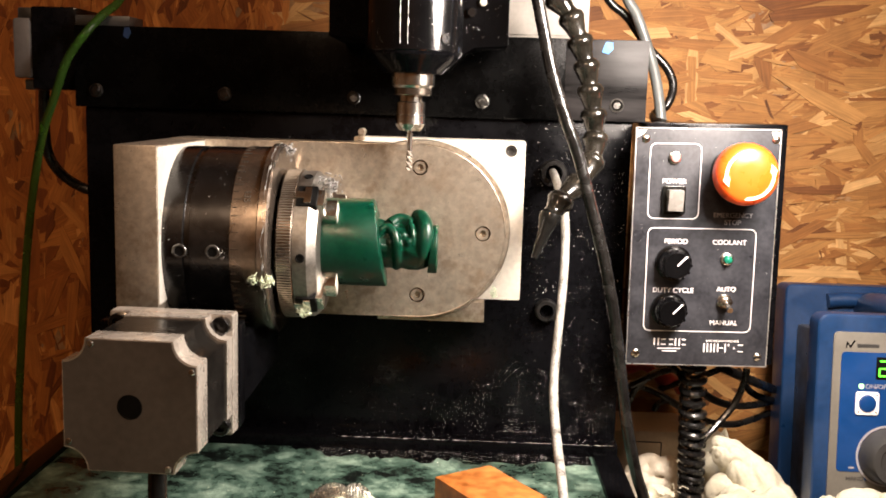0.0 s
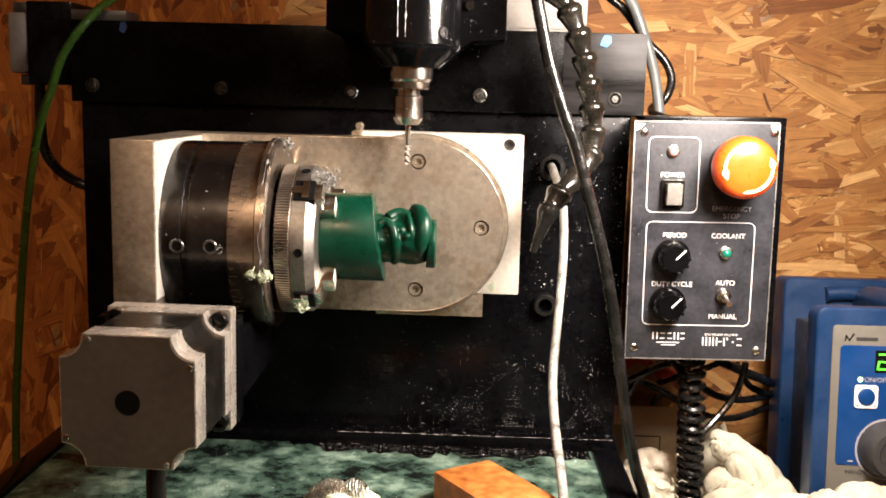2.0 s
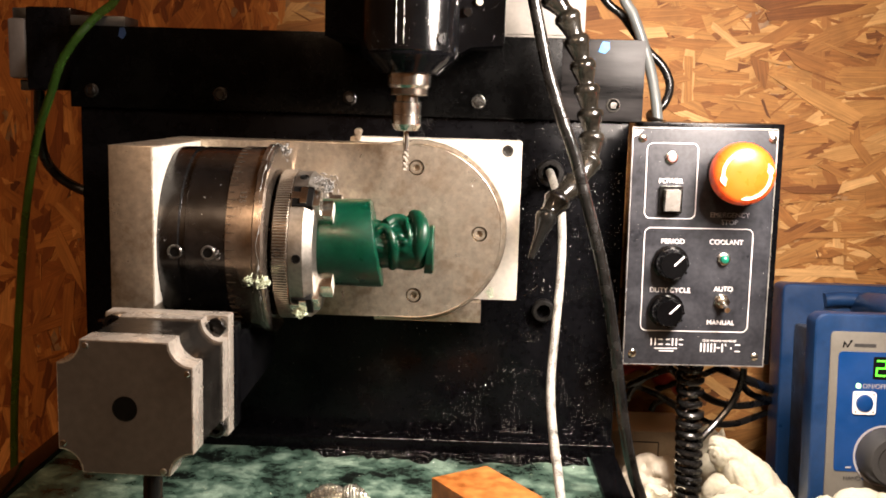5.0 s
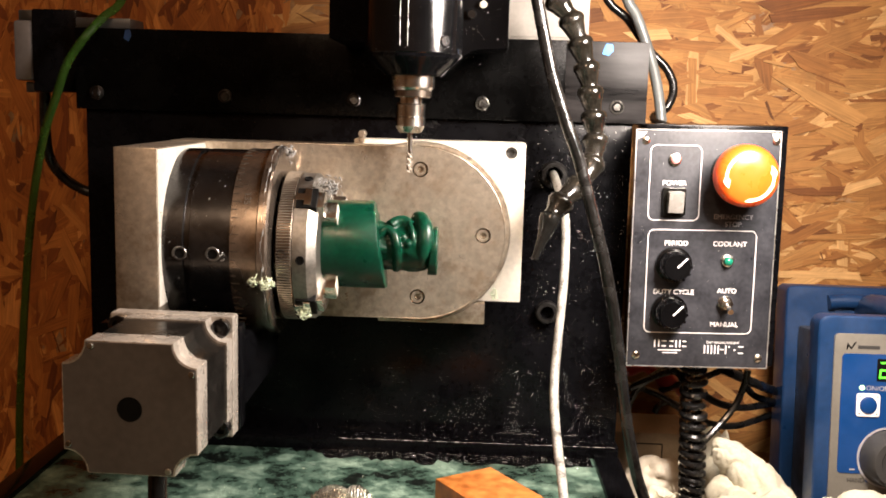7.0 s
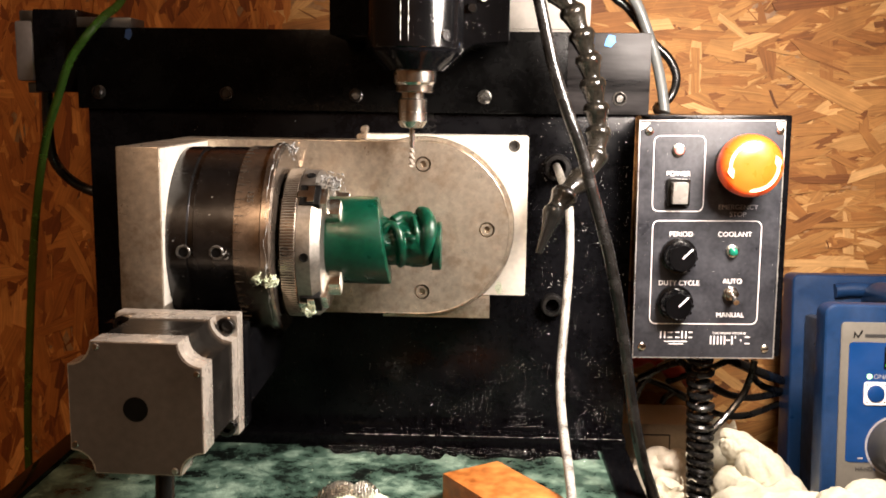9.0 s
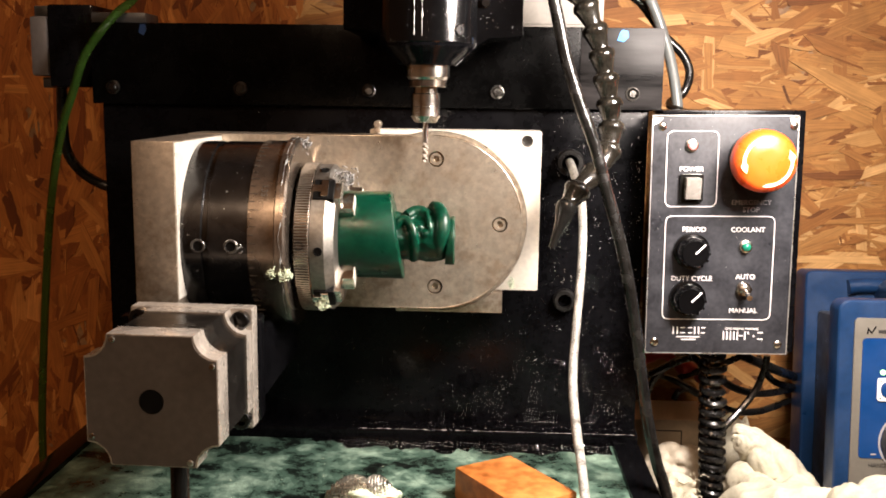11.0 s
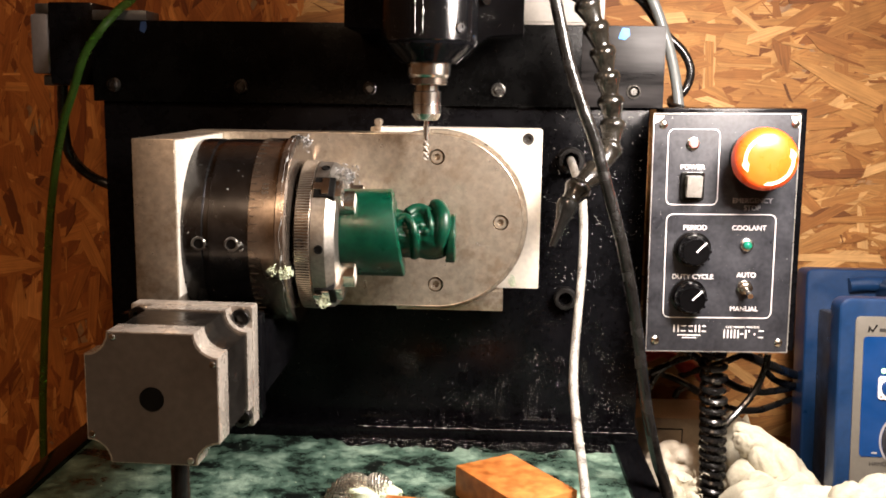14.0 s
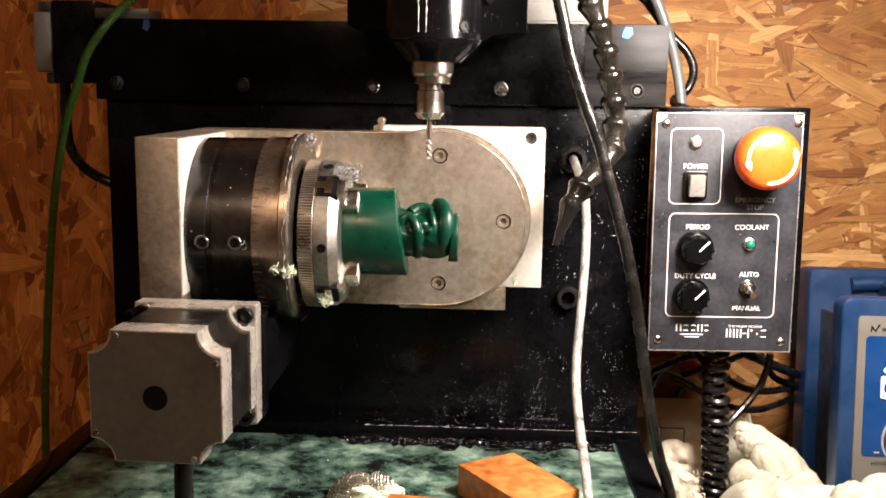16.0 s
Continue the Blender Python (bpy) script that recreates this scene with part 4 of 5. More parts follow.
# maker's marks as plain shapes
for x0, x1, z0, z1 in ((0.1135, 0.1152, 0.1512, 0.1558), (0.1160, 0.1178, 0.1512, 0.1558), (0.1186, 0.1216, 0.1512, 0.1526), (0.1186, 0.1216, 0.1546, 0.1558), (0.1236, 0.1262, 0.1512, 0.1526), (0.1236, 0.1262, 0.1546, 0.1558), (0.1270, 0.1286, 0.1512, 0.1558), (0.1294, 0.1310, 0.1512, 0.1558), (0.1318, 0.1342, 0.1512, 0.1526), (0.1318, 0.1342, 0.1546, 0.1558),
                       (0.1165, 0.1310, 0.1490, 0.1496), (0.1195, 0.1285, 0.1474, 0.1479),
                       (0.1452, 0.1466, 0.1476, 0.1530), (0.1474, 0.1488, 0.1476, 0.1530), (0.1496, 0.1510, 0.1476, 0.1530), (0.1517, 0.1531, 0.1476, 0.1530), (0.1539, 0.1553, 0.1476, 0.1530), (0.1557, 0.1580, 0.1496, 0.1510), (0.1586, 0.1600, 0.1476, 0.1530), (0.1604, 0.1622, 0.1515, 0.1530), (0.1640, 0.1656, 0.1496, 0.1508), (0.1672, 0.1704, 0.1476, 0.1488), (0.1672, 0.1704, 0.1518, 0.1530)):
    if x1 - x0 < 0.002:
        x0, x1 = (x0 + x1) / 2 - 0.0004, (x0 + x1) / 2 + 0.0004
    elif z1 - z0 < 0.0016:
        z0, z1 = (z0 + z1) / 2 - 0.0003, (z0 + z1) / 2 + 0.0003
    part("maker_mark", block(x0, x1, BY - 0.0003, BY, z0, z1, 0), INK, panel)
for x, z in ((0.1030, 0.2815), (0.1826, 0.2822), (0.1026, 0.1458), (0.1798, 0.1450)):
    sc = part("screw", lathe([(BY, 0.0026), (BY - 0.0008, 0.0025), (BY - 0.0015, 0.0014), (BY - 0.0016, 0)], "y", x, z, 20), CHROME, panel)
    part("slot", turned(block(-0.0016, 0.0016, BY - 0.0018, BY - 0.0013, -0.0002, 0.0002, 0), Matrix.Translation((x, 0, z)) @ Matrix.Rotation(radians(x * 4000), 4, "Y")), DARK, sc)
red_led = part("indicator", lathe([(BY, 0.0040), (BY - 0.0018, 0.0038), (BY - 0.0022, 0.0030), (BY - 0.0022, 0)], "y", 0.1212, 0.2700, 24), CHROME, ctrl, "chrome ring with a pale red lens")
part("lens", lathe([(BY - 0.0021, 0.0028), (BY - 0.0038, 0.0024), (BY - 0.0047, 0.0012), (BY - 0.0049, 0)], "y", 0.1212, 0.2700, 20), LED_RED, red_led)
grn = part("indicator", lathe([(BY, 0.0041), (BY - 0.0018, 0.0039), (BY - 0.0024, 0.0030), (BY - 0.0024, 0)], "y", 0.1568, 0.2075, 24), CHROME, ctrl, "chrome ring with a green lens")
part("lens", lathe([(BY - 0.0023, 0.0028), (BY - 0.0045, 0.0025), (BY - 0.0056, 0.0013), (BY - 0.0058, 0)], "y", 0.1568, 0.2075, 20), LED_GREEN, grn)
rocker = part("rocker_switch", prism(round_rect(0.1145, 0.1288, 0.2352, 0.2528, 0.0015, 3), "y", BY - 0.003, BY, 0.0006), PLASTIC, ctrl, "black rocker switch, on")
key = block(0.1170, 0.1263, BY - 0.0062, BY - 0.0025, 0.2375, 0.2506, 0.0005)
for v in key.verts:
    v.co.y += 0.30 * (v.co.z - 0.244) - (0.5 * (v.co.z - 0.2375) if v.co.y < BY - 0.004 else 0)
part("rocker", key, SMOKE, rocker, "smoked rocker, greyed for the lamp's reflection")
part("lettering", letters("ON", 0.0024, 0.1217, 0.2475, BY - 0.0060), INK, rocker)
small_knob(0.1235, 0.2045)
small_knob(0.1222, 0.1745)
tog = part("toggle_switch", lathe([(BY, 0.0046), (BY - 0.0012, 0.0046), (BY - 0.0016, 0.0036), (BY - 0.0016, 0.0033), (BY - 0.0055, 0.0033), (BY - 0.006, 0.0024), (BY - 0.006, 0)], "y", 0.1568, 0.1805, 20), CHROME, ctrl, "nickel toggle switch")
part("nut", lathe([(BY - 0.0014, 0), (BY - 0.0014, 0.0048), (BY - 0.0034, 0.0048), (BY - 0.0034, 0)], "y", 0.1568, 0.1805, 6), CHROME, tog)
part("lever", tube([(0.1568, BY - 0.005, 0.1805), (0.1568, BY - 0.010, 0.1795), (0.1568, BY - 0.0155, 0.1778)], [0.0011, 0.0012, 0.0013, 0.0014, 0.0015, 0.0016, 0.0017, 0.0018, 0.0018], 12, 4), CHROME, tog)
EX, EZ = 0.1585, 0.2622
stop = part("stop_button", lathe([(-0.0395, 0), (-0.0395, 0.0158), (-0.0400, 0.0179), (-0.0420, 0.0186), (-0.0480, 0.0186), (-0.0515, 0.0181), (-0.0542, 0.0164), (-0.0555, 0.0145), (-0.0561, 0.0105), (-0.0563, 0.0100), (-0.0566, 0.0060), (-0.0567, 0.0025), (-0.0567, 0)], "y", EX, EZ, 64), RED, ctrl, "orange-red mushroom stop button")
part("collar", lathe([(BY, 0), (BY, 0.0150), (BY - 0.004, 0.0150), (BY - 0.0045, 0.0125), (-0.0395, 0.0120), (-0.0395, 0)], "y", EX, EZ, 40), PLASTIC, ctrl)
for a0 in (-100, 80):
    arc = []
    for k in range(15):
        a = radians(a0 + 130 * k / 14)
        w = 0.0009 if k < 12 else 0.0021 * (14 - k) / 2
        arc.append((a, w))
    pts = [(EX + (0.0138 + w) * math.cos(a), EZ + (0.0138 + w) * math.sin(a)) for a, w in arc] + [(EX + (0.0138 - w) * math.cos(a), EZ + (0.0138 - w) * math.sin(a)) for a, w in reversed(arc)]
    part("arrow", prism(pts[:-1], "y", -0.0562, -0.0545), ARROW, stop)
ctrl.rotation_euler = (0, radians(-0.7), 0)

# ---- spindle controller, leaning back a little ----
DP = Vector((0.29, 0.095, BENCH_Z))
drive = thing("spindle_controller", DP, "blue and grey spindle drive unit with green digits and knob", "controller")
FY = -0.045
bez = part("front_bezel", prism(round_rect(0.2150, 0.372, BENCH_Z, 0.1615, 0.007), "y", FY, FY + 0.018, 0.0025, seg=3), BLUE, drive, "rounded blue front frame")
part("face_plate", prism(round_rect(0.2245, 0.362, BENCH_Z + 0.01, 0.1505, 0.003), "y", FY - 0.0012, FY, 0.0003), BEZEL, bez, "beige face plate")
foil = part("foil", prism(round_rect(0.2296, 0.356, 0.0620, 0.1380, 0.0025), "y", FY - 0.0016, FY - 0.0012), BLUE_PANEL, bez, "bright blue keypad foil")
screen = part("display", prism(round_rect(0.2515, 0.305, 0.1212, 0.1352, 0.0004, 2), "y", FY - 0.0020, FY - 0.0016), DARK, bez, "black display with green digits")


def seven_segments(x, z, w, h, on):
    t = 0.0013
    seg = {"a": (0, w, h - t, h), "g": (0, w, h / 2 - t / 2, h / 2 + t / 2), "d": (0, w, 0, t), "f": (0, t, h / 2, h), "b": (w - t, w, h / 2, h), "e": (0, t, 0, h / 2), "c": (w - t, w, 0, h / 2)}
    for k in on:
        u0, u1, v0, v1 = seg[k]
        g = 0.0002
        b = block(x + u0 + g, x + u1 - g, FY - 0.0024, FY - 0.0020, z + v0 + g, z + v1 - g, 0)
        for v in b.verts:
            v.co.x += 0.09 * (v.co.z - z)
        part("segment", b, GLOW, screen)


seven_segments(0.2525, 0.1228, 0.0068, 0.0106, "abged")
seven_segments(0.2632, 0.1228, 0.0068, 0.0106, "afedcb")
part("indicator", lathe([(FY - 0.0016, 0.0017), (FY - 0.0019, 0.0016), (FY - 0.0020, 0)], "y", 0.2428, 0.1165, 16), GLOW_W, foil, "lit green indicator")
part("lettering", letters("ON/OFF", 0.0042, 0.2452, 0.1151, FY - 0.0018, "LEFT"), INK_GREY, foil)
part("lettering", letters("HAND", 0.0038, 0.2415, 0.0563, FY - 0.0014), GREY_KNOB, bez)
part("mark", rod("y", 0.2485, 0.0578, FY - 0.0018, FY - 0.0012, 0.0011, 0, 12), BLUE_PANEL, bez)
part("maker_mark", prism([(0.2320, 0.1405), (0.2326, 0.1448), (0.2350, 0.1418), (0.2372, 0.1456), (0.2380, 0.1450), (0.2350, 0.1404), (0.2332, 0.1428), (0.2328, 0.1405)], "y", FY - 0.0015, FY - 0.0012), DARK, bez)
part("maker_mark", block(0.2392, 0.2528, FY - 0.0015, FY - 0.0012, 0.1411, 0.1432, 0), GREY_KNOB, bez)
part("print_bar", block(0.2372, 0.2405, FY - 0.0019, FY - 0.0016, 0.0640, 0.0650, 0), INK_GREY, foil)
for bx, bz in ((0.2468, 0.1058), (0.2425, 0.0425)):
    key = part("push_button", prism(round_rect(bx - 0.0073, bx + 0.0073, bz - 0.0073, bz + 0.0073, 0.0018), "y", FY - 0.0026, FY - 0.0012, 0.0003), INK, bez, "white-framed round blue button")
    part("cap", lathe([(FY - 0.0026, 0.0055), (FY - 0.0034, 0.0052), (FY - 0.0036, 0.0048), (FY - 0.0036, 0)], "y", bx, bz, 28), BLUE_PANEL, key)
    for sx in (-1, 1):
        for sz in (-1, 1):
            part("pin", rod("y", bx + sx * 0.0055, bz + sz * 0.0055, FY - 0.0029, FY - 0.0025, 0.0005, 0, 8), DARK, key)
KX, KZ = 0.2610, 0.0725
dial_ring = part("dial_ring", lathe([(FY - 0.0016, 0.0195), (FY - 0.0019, 0.0195), (FY - 0.0019, 0.0182), (FY - 0.0016, 0.0182)], "y", KX, KZ, 48), INK_GREY, foil)
speed = part("speed_knob", lathe([(FY - 0.0012, 0), (FY - 0.0012, 0.0178), (FY - 0.003, 0.0176), (FY - 0.0155, 0.0160), (FY - 0.0175, 0.0145), (FY - 0.0178, 0.0105), (FY - 0.0170, 0.0095), (FY - 0.0170, 0)], "y", KX, KZ, 56), GREY_KNOB, bez, "grey rotary speed knob")
part("case", block(0.2410, 0.362, FY + 0.018, 0.070, BENCH_Z, 0.142, 0.002), GREY_CASE, drive, "dark grey metal case")
part("rear_bezel", prism(round_rect(0.2320, 0.40, BENCH_Z, 0.1715, 0.005), "y", 0.070, 0.095, 0.0025, seg=3), BLUE, drive, "blue rear frame")
part("carry_handle", tube([(0.292, 0.075, 0.150), (0.290, 0.060, 0.158), (0.288, 0.035, 0.1600), (0.288, 0.0, 0.1590), (0.288, -0.016, 0.150)], 0.009, 14, 6), BLUE, drive)
part("carry_handle", tube([(0.262, 0.068, 0.1600), (0.278, 0.068, 0.1615), (0.31, 0.068, 0.1600), (0.34, 0.068, 0.158)], 0.0055, 14, 6), BLUE, drive)
drive.rotation_euler = (radians(-6), 0, 0)
drive.location.x += 0.0016

# ---- hoses and cables ----
hose = thing("coolant_hose", (0.05, -0.05, 0.21), "black jointed plastic coolant hose with a tapered nozzle", "hose")
HOSE = [(0.010, -0.052, 0.395), (0.030, -0.050, 0.372), (0.042, -0.05, 0.3585), (0.0505, -0.05, 0.3485), (0.0545, -0.05, 0.3375), (0.0585, -0.05, 0.3260), (0.0615, -0.05, 0.3130), (0.0640, -0.05, 0.3005), (0.0660, -0.05, 0.2875), (0.0668, -0.052, 0.2765), (0.0655, -0.056, 0.2670), (0.0575, -0.064, 0.2555), (0.0470, -0.072, 0.2475), (0.0405, -0.078, 0.2385)]
dense = curve_points(HOSE[:-3], 40)
joints = [dense[0]]
for q in dense:
    if (q - joints[-1]).length > 0.0142:
        joints.append(q)
joints += [Vector(q) for q in HOSE[-3:]]
for a, c in zip(joints, joints[1:]):
    d = c - a
    ln = d.length
    seg = lathe([(-0.0015, 0), (-0.0015, 0.0044), (-0.0004, 0.0064), (0.0008, 0.0074), (0.0030, 0.0079), (0.0042, 0.0076), (0.0048, 0.0071), (ln * 0.55, 0.0062), (ln * 0.82, 0.0051), (ln * 0.90, 0.0050), (ln + 0.001, 0.0056), (ln + 0.001, 0)], "z", 0, 0, 28)
    part("hose_segment", turned(seg, Matrix.Translation(a) @ d.to_track_quat("Z", "Y").to_matrix().to_4x4()), WET_PLASTIC, hose, "", 50)
a, c = Vector(HOSE[-1]), Vector((0.0308, -0.086, 0.2130))
nz = lathe([(-0.001, 0), (-0.001, 0.0045), (0.0005, 0.0062), (0.0035, 0.0064), (0.005, 0.0058), (0.012, 0.0036), (0.0245, 0.0021), (0.0272, 0.0019), (0.0272, 0.0012), (0.02, 0)], "z", 0, 0, 24)
part("nozzle", turned(nz, Matrix.Translation(a) @ (c - a).to_track_quat("Z", "Y").to_matrix().to_4x4()), PLASTIC, hose)

solo("black_cable", tube([(0.0105, -0.070, 0.43), (0.020, -0.088, 0.385), (0.026, -0.09, 0.358), (0.0310, -0.09, 0.337), (0.0360, -0.09, 0.317), (0.0440, -0.09, 0.294), (0.053, -0.09, 0.271), (0.0615, -0.09, 0.243), (0.069, -0.09, 0.218), (0.075, -0.09, 0.193), (0.0800, -0.09, 0.167), (0.0842, -0.09, 0.141), (0.0885, -0.09, 0.117), (0.0950, -0.09, 0.091), (0.1025, -0.09, 0.068), (0.110, -0.09, 0.02), (0.112, -0.09, BENCH_Z + 0.003)], 0.0034, 14, 8), WET_RUBBER, "shiny wet black spindle cable hanging past the column", "cable")
solo("white_tube", tube([(0.0478, 0.008, 0.2568), (0.0476, -0.006, 0.2556), (0.0486, -0.018, 0.2510), (0.0505, -0.024, 0.245), (0.053, -0.027, 0.235), (0.0540, -0.032, 0.216), (0.0530, -0.04, 0.193), (0.0502, -0.053, 0.167), (0.0472, -0.07, 0.144), (0.0464, -0.085, 0.128), (0.0474, -0.105, 0.111), (0.0485, -0.125, 0.099), (0.0490, -0.16, 0.080), (0.049, -0.20, TABLE_Z + 0.0030), (0.050, -0.26, TABLE_Z + 0.0030)], 0.0026, 12, 8), WHITE_TUBE, "grimy white plastic tube out of the column", "tube")
solo("green_tube", tube([(-0.225, 0.02, 0.40), (-0.234, 0.01, 0.361), (-0.2425, -0.001, 0.348), (-0.251, -0.010, 0.335), (-0.262, -0.012, 0.318), (-0.271, -0.010, 0.296), (-0.284, 0.0, 0.271), (-0.300, 0.02, 0.235), (-0.310, 0.03, 0.195), (-0.314, 0.03, 0.155), (-0.318, 0.03, 0.11), (-0.321, 0.03, 0.069), (-0.324, 0.03, 0.0), (-0.326, 0.02, BENCH_Z + 0.004)], 0.0027, 12, 6), GREEN_TUBE, "translucent green air tube hanging beside the machine", "tube")
solo("motor_lead", tube([(-0.2915, 0.022, 0.302), (-0.2950, 0.028, 0.279), (-0.298, 0.04, 0.256), (-0.290, 0.045, 0.241), (-0.276, 0.05, 0.2315), (-0.262, 0.05, 0.230), (-0.245, 0.038, 0.232)], 0.0036, 12, 6), RUBBER, "thick black motor lead", "cable")
solo("motor_lead", tube([(-0.140, -0.220, 0.1455), (-0.140, -0.222, 0.128), (-0.139, -0.226, 0.100), (-0.137, -0.236, 0.080), (-0.134, -0.262, TABLE_Z + 0.0045), (-0.130, -0.32, TABLE_Z + 0.0045)], 0.0042, 12, 6), RUBBER, "black lead under the stepper motor", "cable")
solo("black_cable", tube([(0.060, 0.06, 0.43), (0.082, 0.06, 0.377), (0.0985, 0.06, 0.361), (0.114, 0.06, 0.341), (0.1275, 0.06, 0.328), (0.1330, 0.06, 0.315), (0.1295, 0.06, 0.302), (0.1195, 0.055, 0.2945), (0.125, 0.04, 0.289), (0.140, 0.025, 0.2855), (0.146, 0.02, 0.280)], 0.0030, 12, 6), RUBBER, "black cable looping behind the control box", "cable")
solo("grey_tube", tube([(0.078, 0.05, 0.43), (0.0945, 0.05, 0.377), (0.1035, 0.05, 0.361), (0.1140, 0.05, 0.335), (0.1205, 0.05, 0.312), (0.1240, 0.045, 0.287), (0.124, 0.028, 0.270)], 0.0036, 12, 6), GREY_TUBE, "pale grey cable into the control box", "cable")
helix = []
z = 0.1385
for k in range(29 * 12 + 1):
    a = 2 * math.pi * k / 12
    loose = max(0.0, 1 - k / 120)
    z -= (0.0060 + 0.0026 * loose) / 12
    wob = 0.0022 * loose * noise.noise(Vector((k * 0.09, 3, 1)))
    rad = 0.0071 + 0.0012 * loose * noise.noise(Vector((k * 0.05, 9, 4)))
    helix.append((0.1455 + 0.05 * (0.1385 - z) + wob + rad * math.cos(a), 0.002 + rad * math.sin(a), z + 0.0028 * loose * math.sin(a + 1.0)))
helix = [(0.1455, 0.002, 0.146), *helix]
solo("coiled_cord", tube(helix, 0.0024, 8, smooth=False), RUBBER, "black coiled cord hanging under the control box", "cord")
for pts, r in ((((0.1844, 0.012, 0.1287), (0.1832, 0.012, 0.1193), (0.1786, 0.012, 0.1052), (0.17, 0.01, 0.0933), (0.1609, 0.006, 0.0845), (0.1539, 0.004, 0.0775)), 0.0023),
               (((0.1076, 0.04, 0.1073), (0.1201, 0.05, 0.1028), (0.1351, 0.055, 0.0963), (0.1503, 0.06, 0.0864), (0.1688, 0.065, 0.0755), (0.1828, 0.07, 0.0701), (0.2001, 0.08, 0.0672), (0.2145, 0.09, 0.0678), (0.2342, 0.11, 0.0672)), 0.0026),
               (((0.1541, 0.05, 0.1119), (0.1662, 0.055, 0.0988), (0.1785, 0.06, 0.0906), (0.1956, 0.07, 0.0845), (0.2114, 0.08, 0.0824), (0.2376, 0.11, 0.0772)), 0.0027),
               (((0.1106, 0.04, 0.0754), (0.1118, 0.045, 0.0886), (0.1169, 0.045, 0.1018), (0.1253, 0.045, 0.1108), (0.1361, 0.045, 0.1174), (0.1472, 0.04, 0.1229)), 0.0025),
               (((0.1773, 0.05, 0.1185), (0.1912, 0.055, 0.1122), (0.2052, 0.06, 0.1058), (0.2326, 0.1, 0.0891)), 0.0034),
               (((0.1359, 0.07, 0.0782), (0.1391, 0.07, 0.0841), (0.1462, 0.07, 0.0867), (0.1546, 0.065, 0.084)), 0.0024),
               (((0.1088, 0.03, 0.1078), (0.1218, 0.035, 0.1128), (0.138, 0.04, 0.118), (0.1548, 0.04, 0.1196)), 0.0026),
               (((0.1404, 0.08, 0.0915), (0.1533, 0.08, 0.0967), (0.1662, 0.08, 0.1001), (0.1807, 0.08, 0.1071), (0.192, 0.08, 0.1123)), 0.0025),
               (((0.1956, 0.07, 0.1115), (0.2082, 0.08, 0.0932), (0.2227, 0.09, 0.085), (0.2409, 0.11, 0.0772)), 0.0026),
               (((0.1373, 0.03, 0.1239), (0.1448, 0.03, 0.1175), (0.1466, 0.025, 0.1109), (0.1469, 0.02, 0.1044)), 0.0026)):
    solo("black_cable", tube(pts, r, 10, 6), RUBBER, "black cable in the tangle below the control box", "cable", group="cables below the control box")
solo("red_wire", tube(((0.1121, 0.075, 0.1067), (0.1194, 0.08, 0.1088), (0.13, 0.085, 0.1083), (0.1398, 0.085, 0.1022), (0.1471, 0.085, 0.0978), (0.1548, 0.09, 0.0947), (0.1612, 0.1, 0.0856)), [0.0036 + 0.0034 * math.exp(-((k - 24) / 5) ** 2) + 0.002 * math.exp(-((k - 5) / 4) ** 2) for k in range(37)], 12, 6), WIRE, "thick red lead among the black cables", "cable")

# ---- loose things ----
top_box = thing("junction_box", (0.04, 0.02, 0.3415), "small cream plastic box on top of the rail cover", "box")
part("case", block(0.0135, 0.0665, 0.008, 0.029, 0.3415, 0.378, 0.0012), DULL_CREAM, top_box)
part("lid", block(0.0145, 0.0655, 0.0066, 0.008, 0.3435, 0.376, 0.0006), DULL_CREAM, top_box, "pale lid")
adapter = thing("power_adapter", (0.14, 0.12, BENCH_Z), "cream plastic power box behind the rags", "power supply")
part("case", block(0.112, 0.172, 0.10, 0.150, BENCH_Z, 0.0525, 0.003), CREAM, adapter)
part("recess_line", prism(round_rect(0.1255, 0.150, 0.022, 0.044, 0.001), "y", 0.0994, 0.1, holes=[round_rect(0.1263, 0.1492, 0.0228, 0.0432, 0.0006)]), GREY_CASE, adapter)


def cloth_lump(points, radii, fold, seed, n=56, rings=70):
    """A fold of crumpled cloth: a thick, creased roll along points."""
    line = curve_points(points, max(2, rings // (len(points) - 1)))
    rad = [radii[0] + 0.0] * len(line)
    for i in range(len(line)):
        t = i / (len(line) - 1) * (len(radii) - 1)
        k = min(int(t), len(radii) - 2)
        rad[i] = radii[k] + (radii[k + 1] - radii[k]) * (t - k)
    bm = tube(line, rad, n, smooth=False)
    bm.normal_update()
    for v in bm.verts:
        p = v.co * 30 + Vector((seed, seed, seed))
        warp = Vector((noise.noise(p * 0.9), noise.noise(p * 0.9 + Vector((9, 0, 0))), noise.noise(p * 0.9 + Vector((0, 9, 0))))) * 0.9
        q = p + warp
        soft = noise.noise(p * 0.8)
        crease = (1 - abs(noise.noise(Vector((q.x * 1.5 + q.z * 0.8, q.y * 1.2, q.z * 0.7 - q.x * 0.3))))) ** 5
        fine = (1 - abs(noise.noise(Vector((q.x * 3.2, q.y * 3, q.z * 2.2 + q.x * 1.5)) + Vector((3, seed, 0))))) ** 6
        v.co += v.normal * fold * (0.55 * soft - 0.95 * crease - 0.35 * fine + 0.25)
    for v in bm.verts:
        v.co.z = max(v.co.z, BENCH_Z + 0.0005)
    return bm


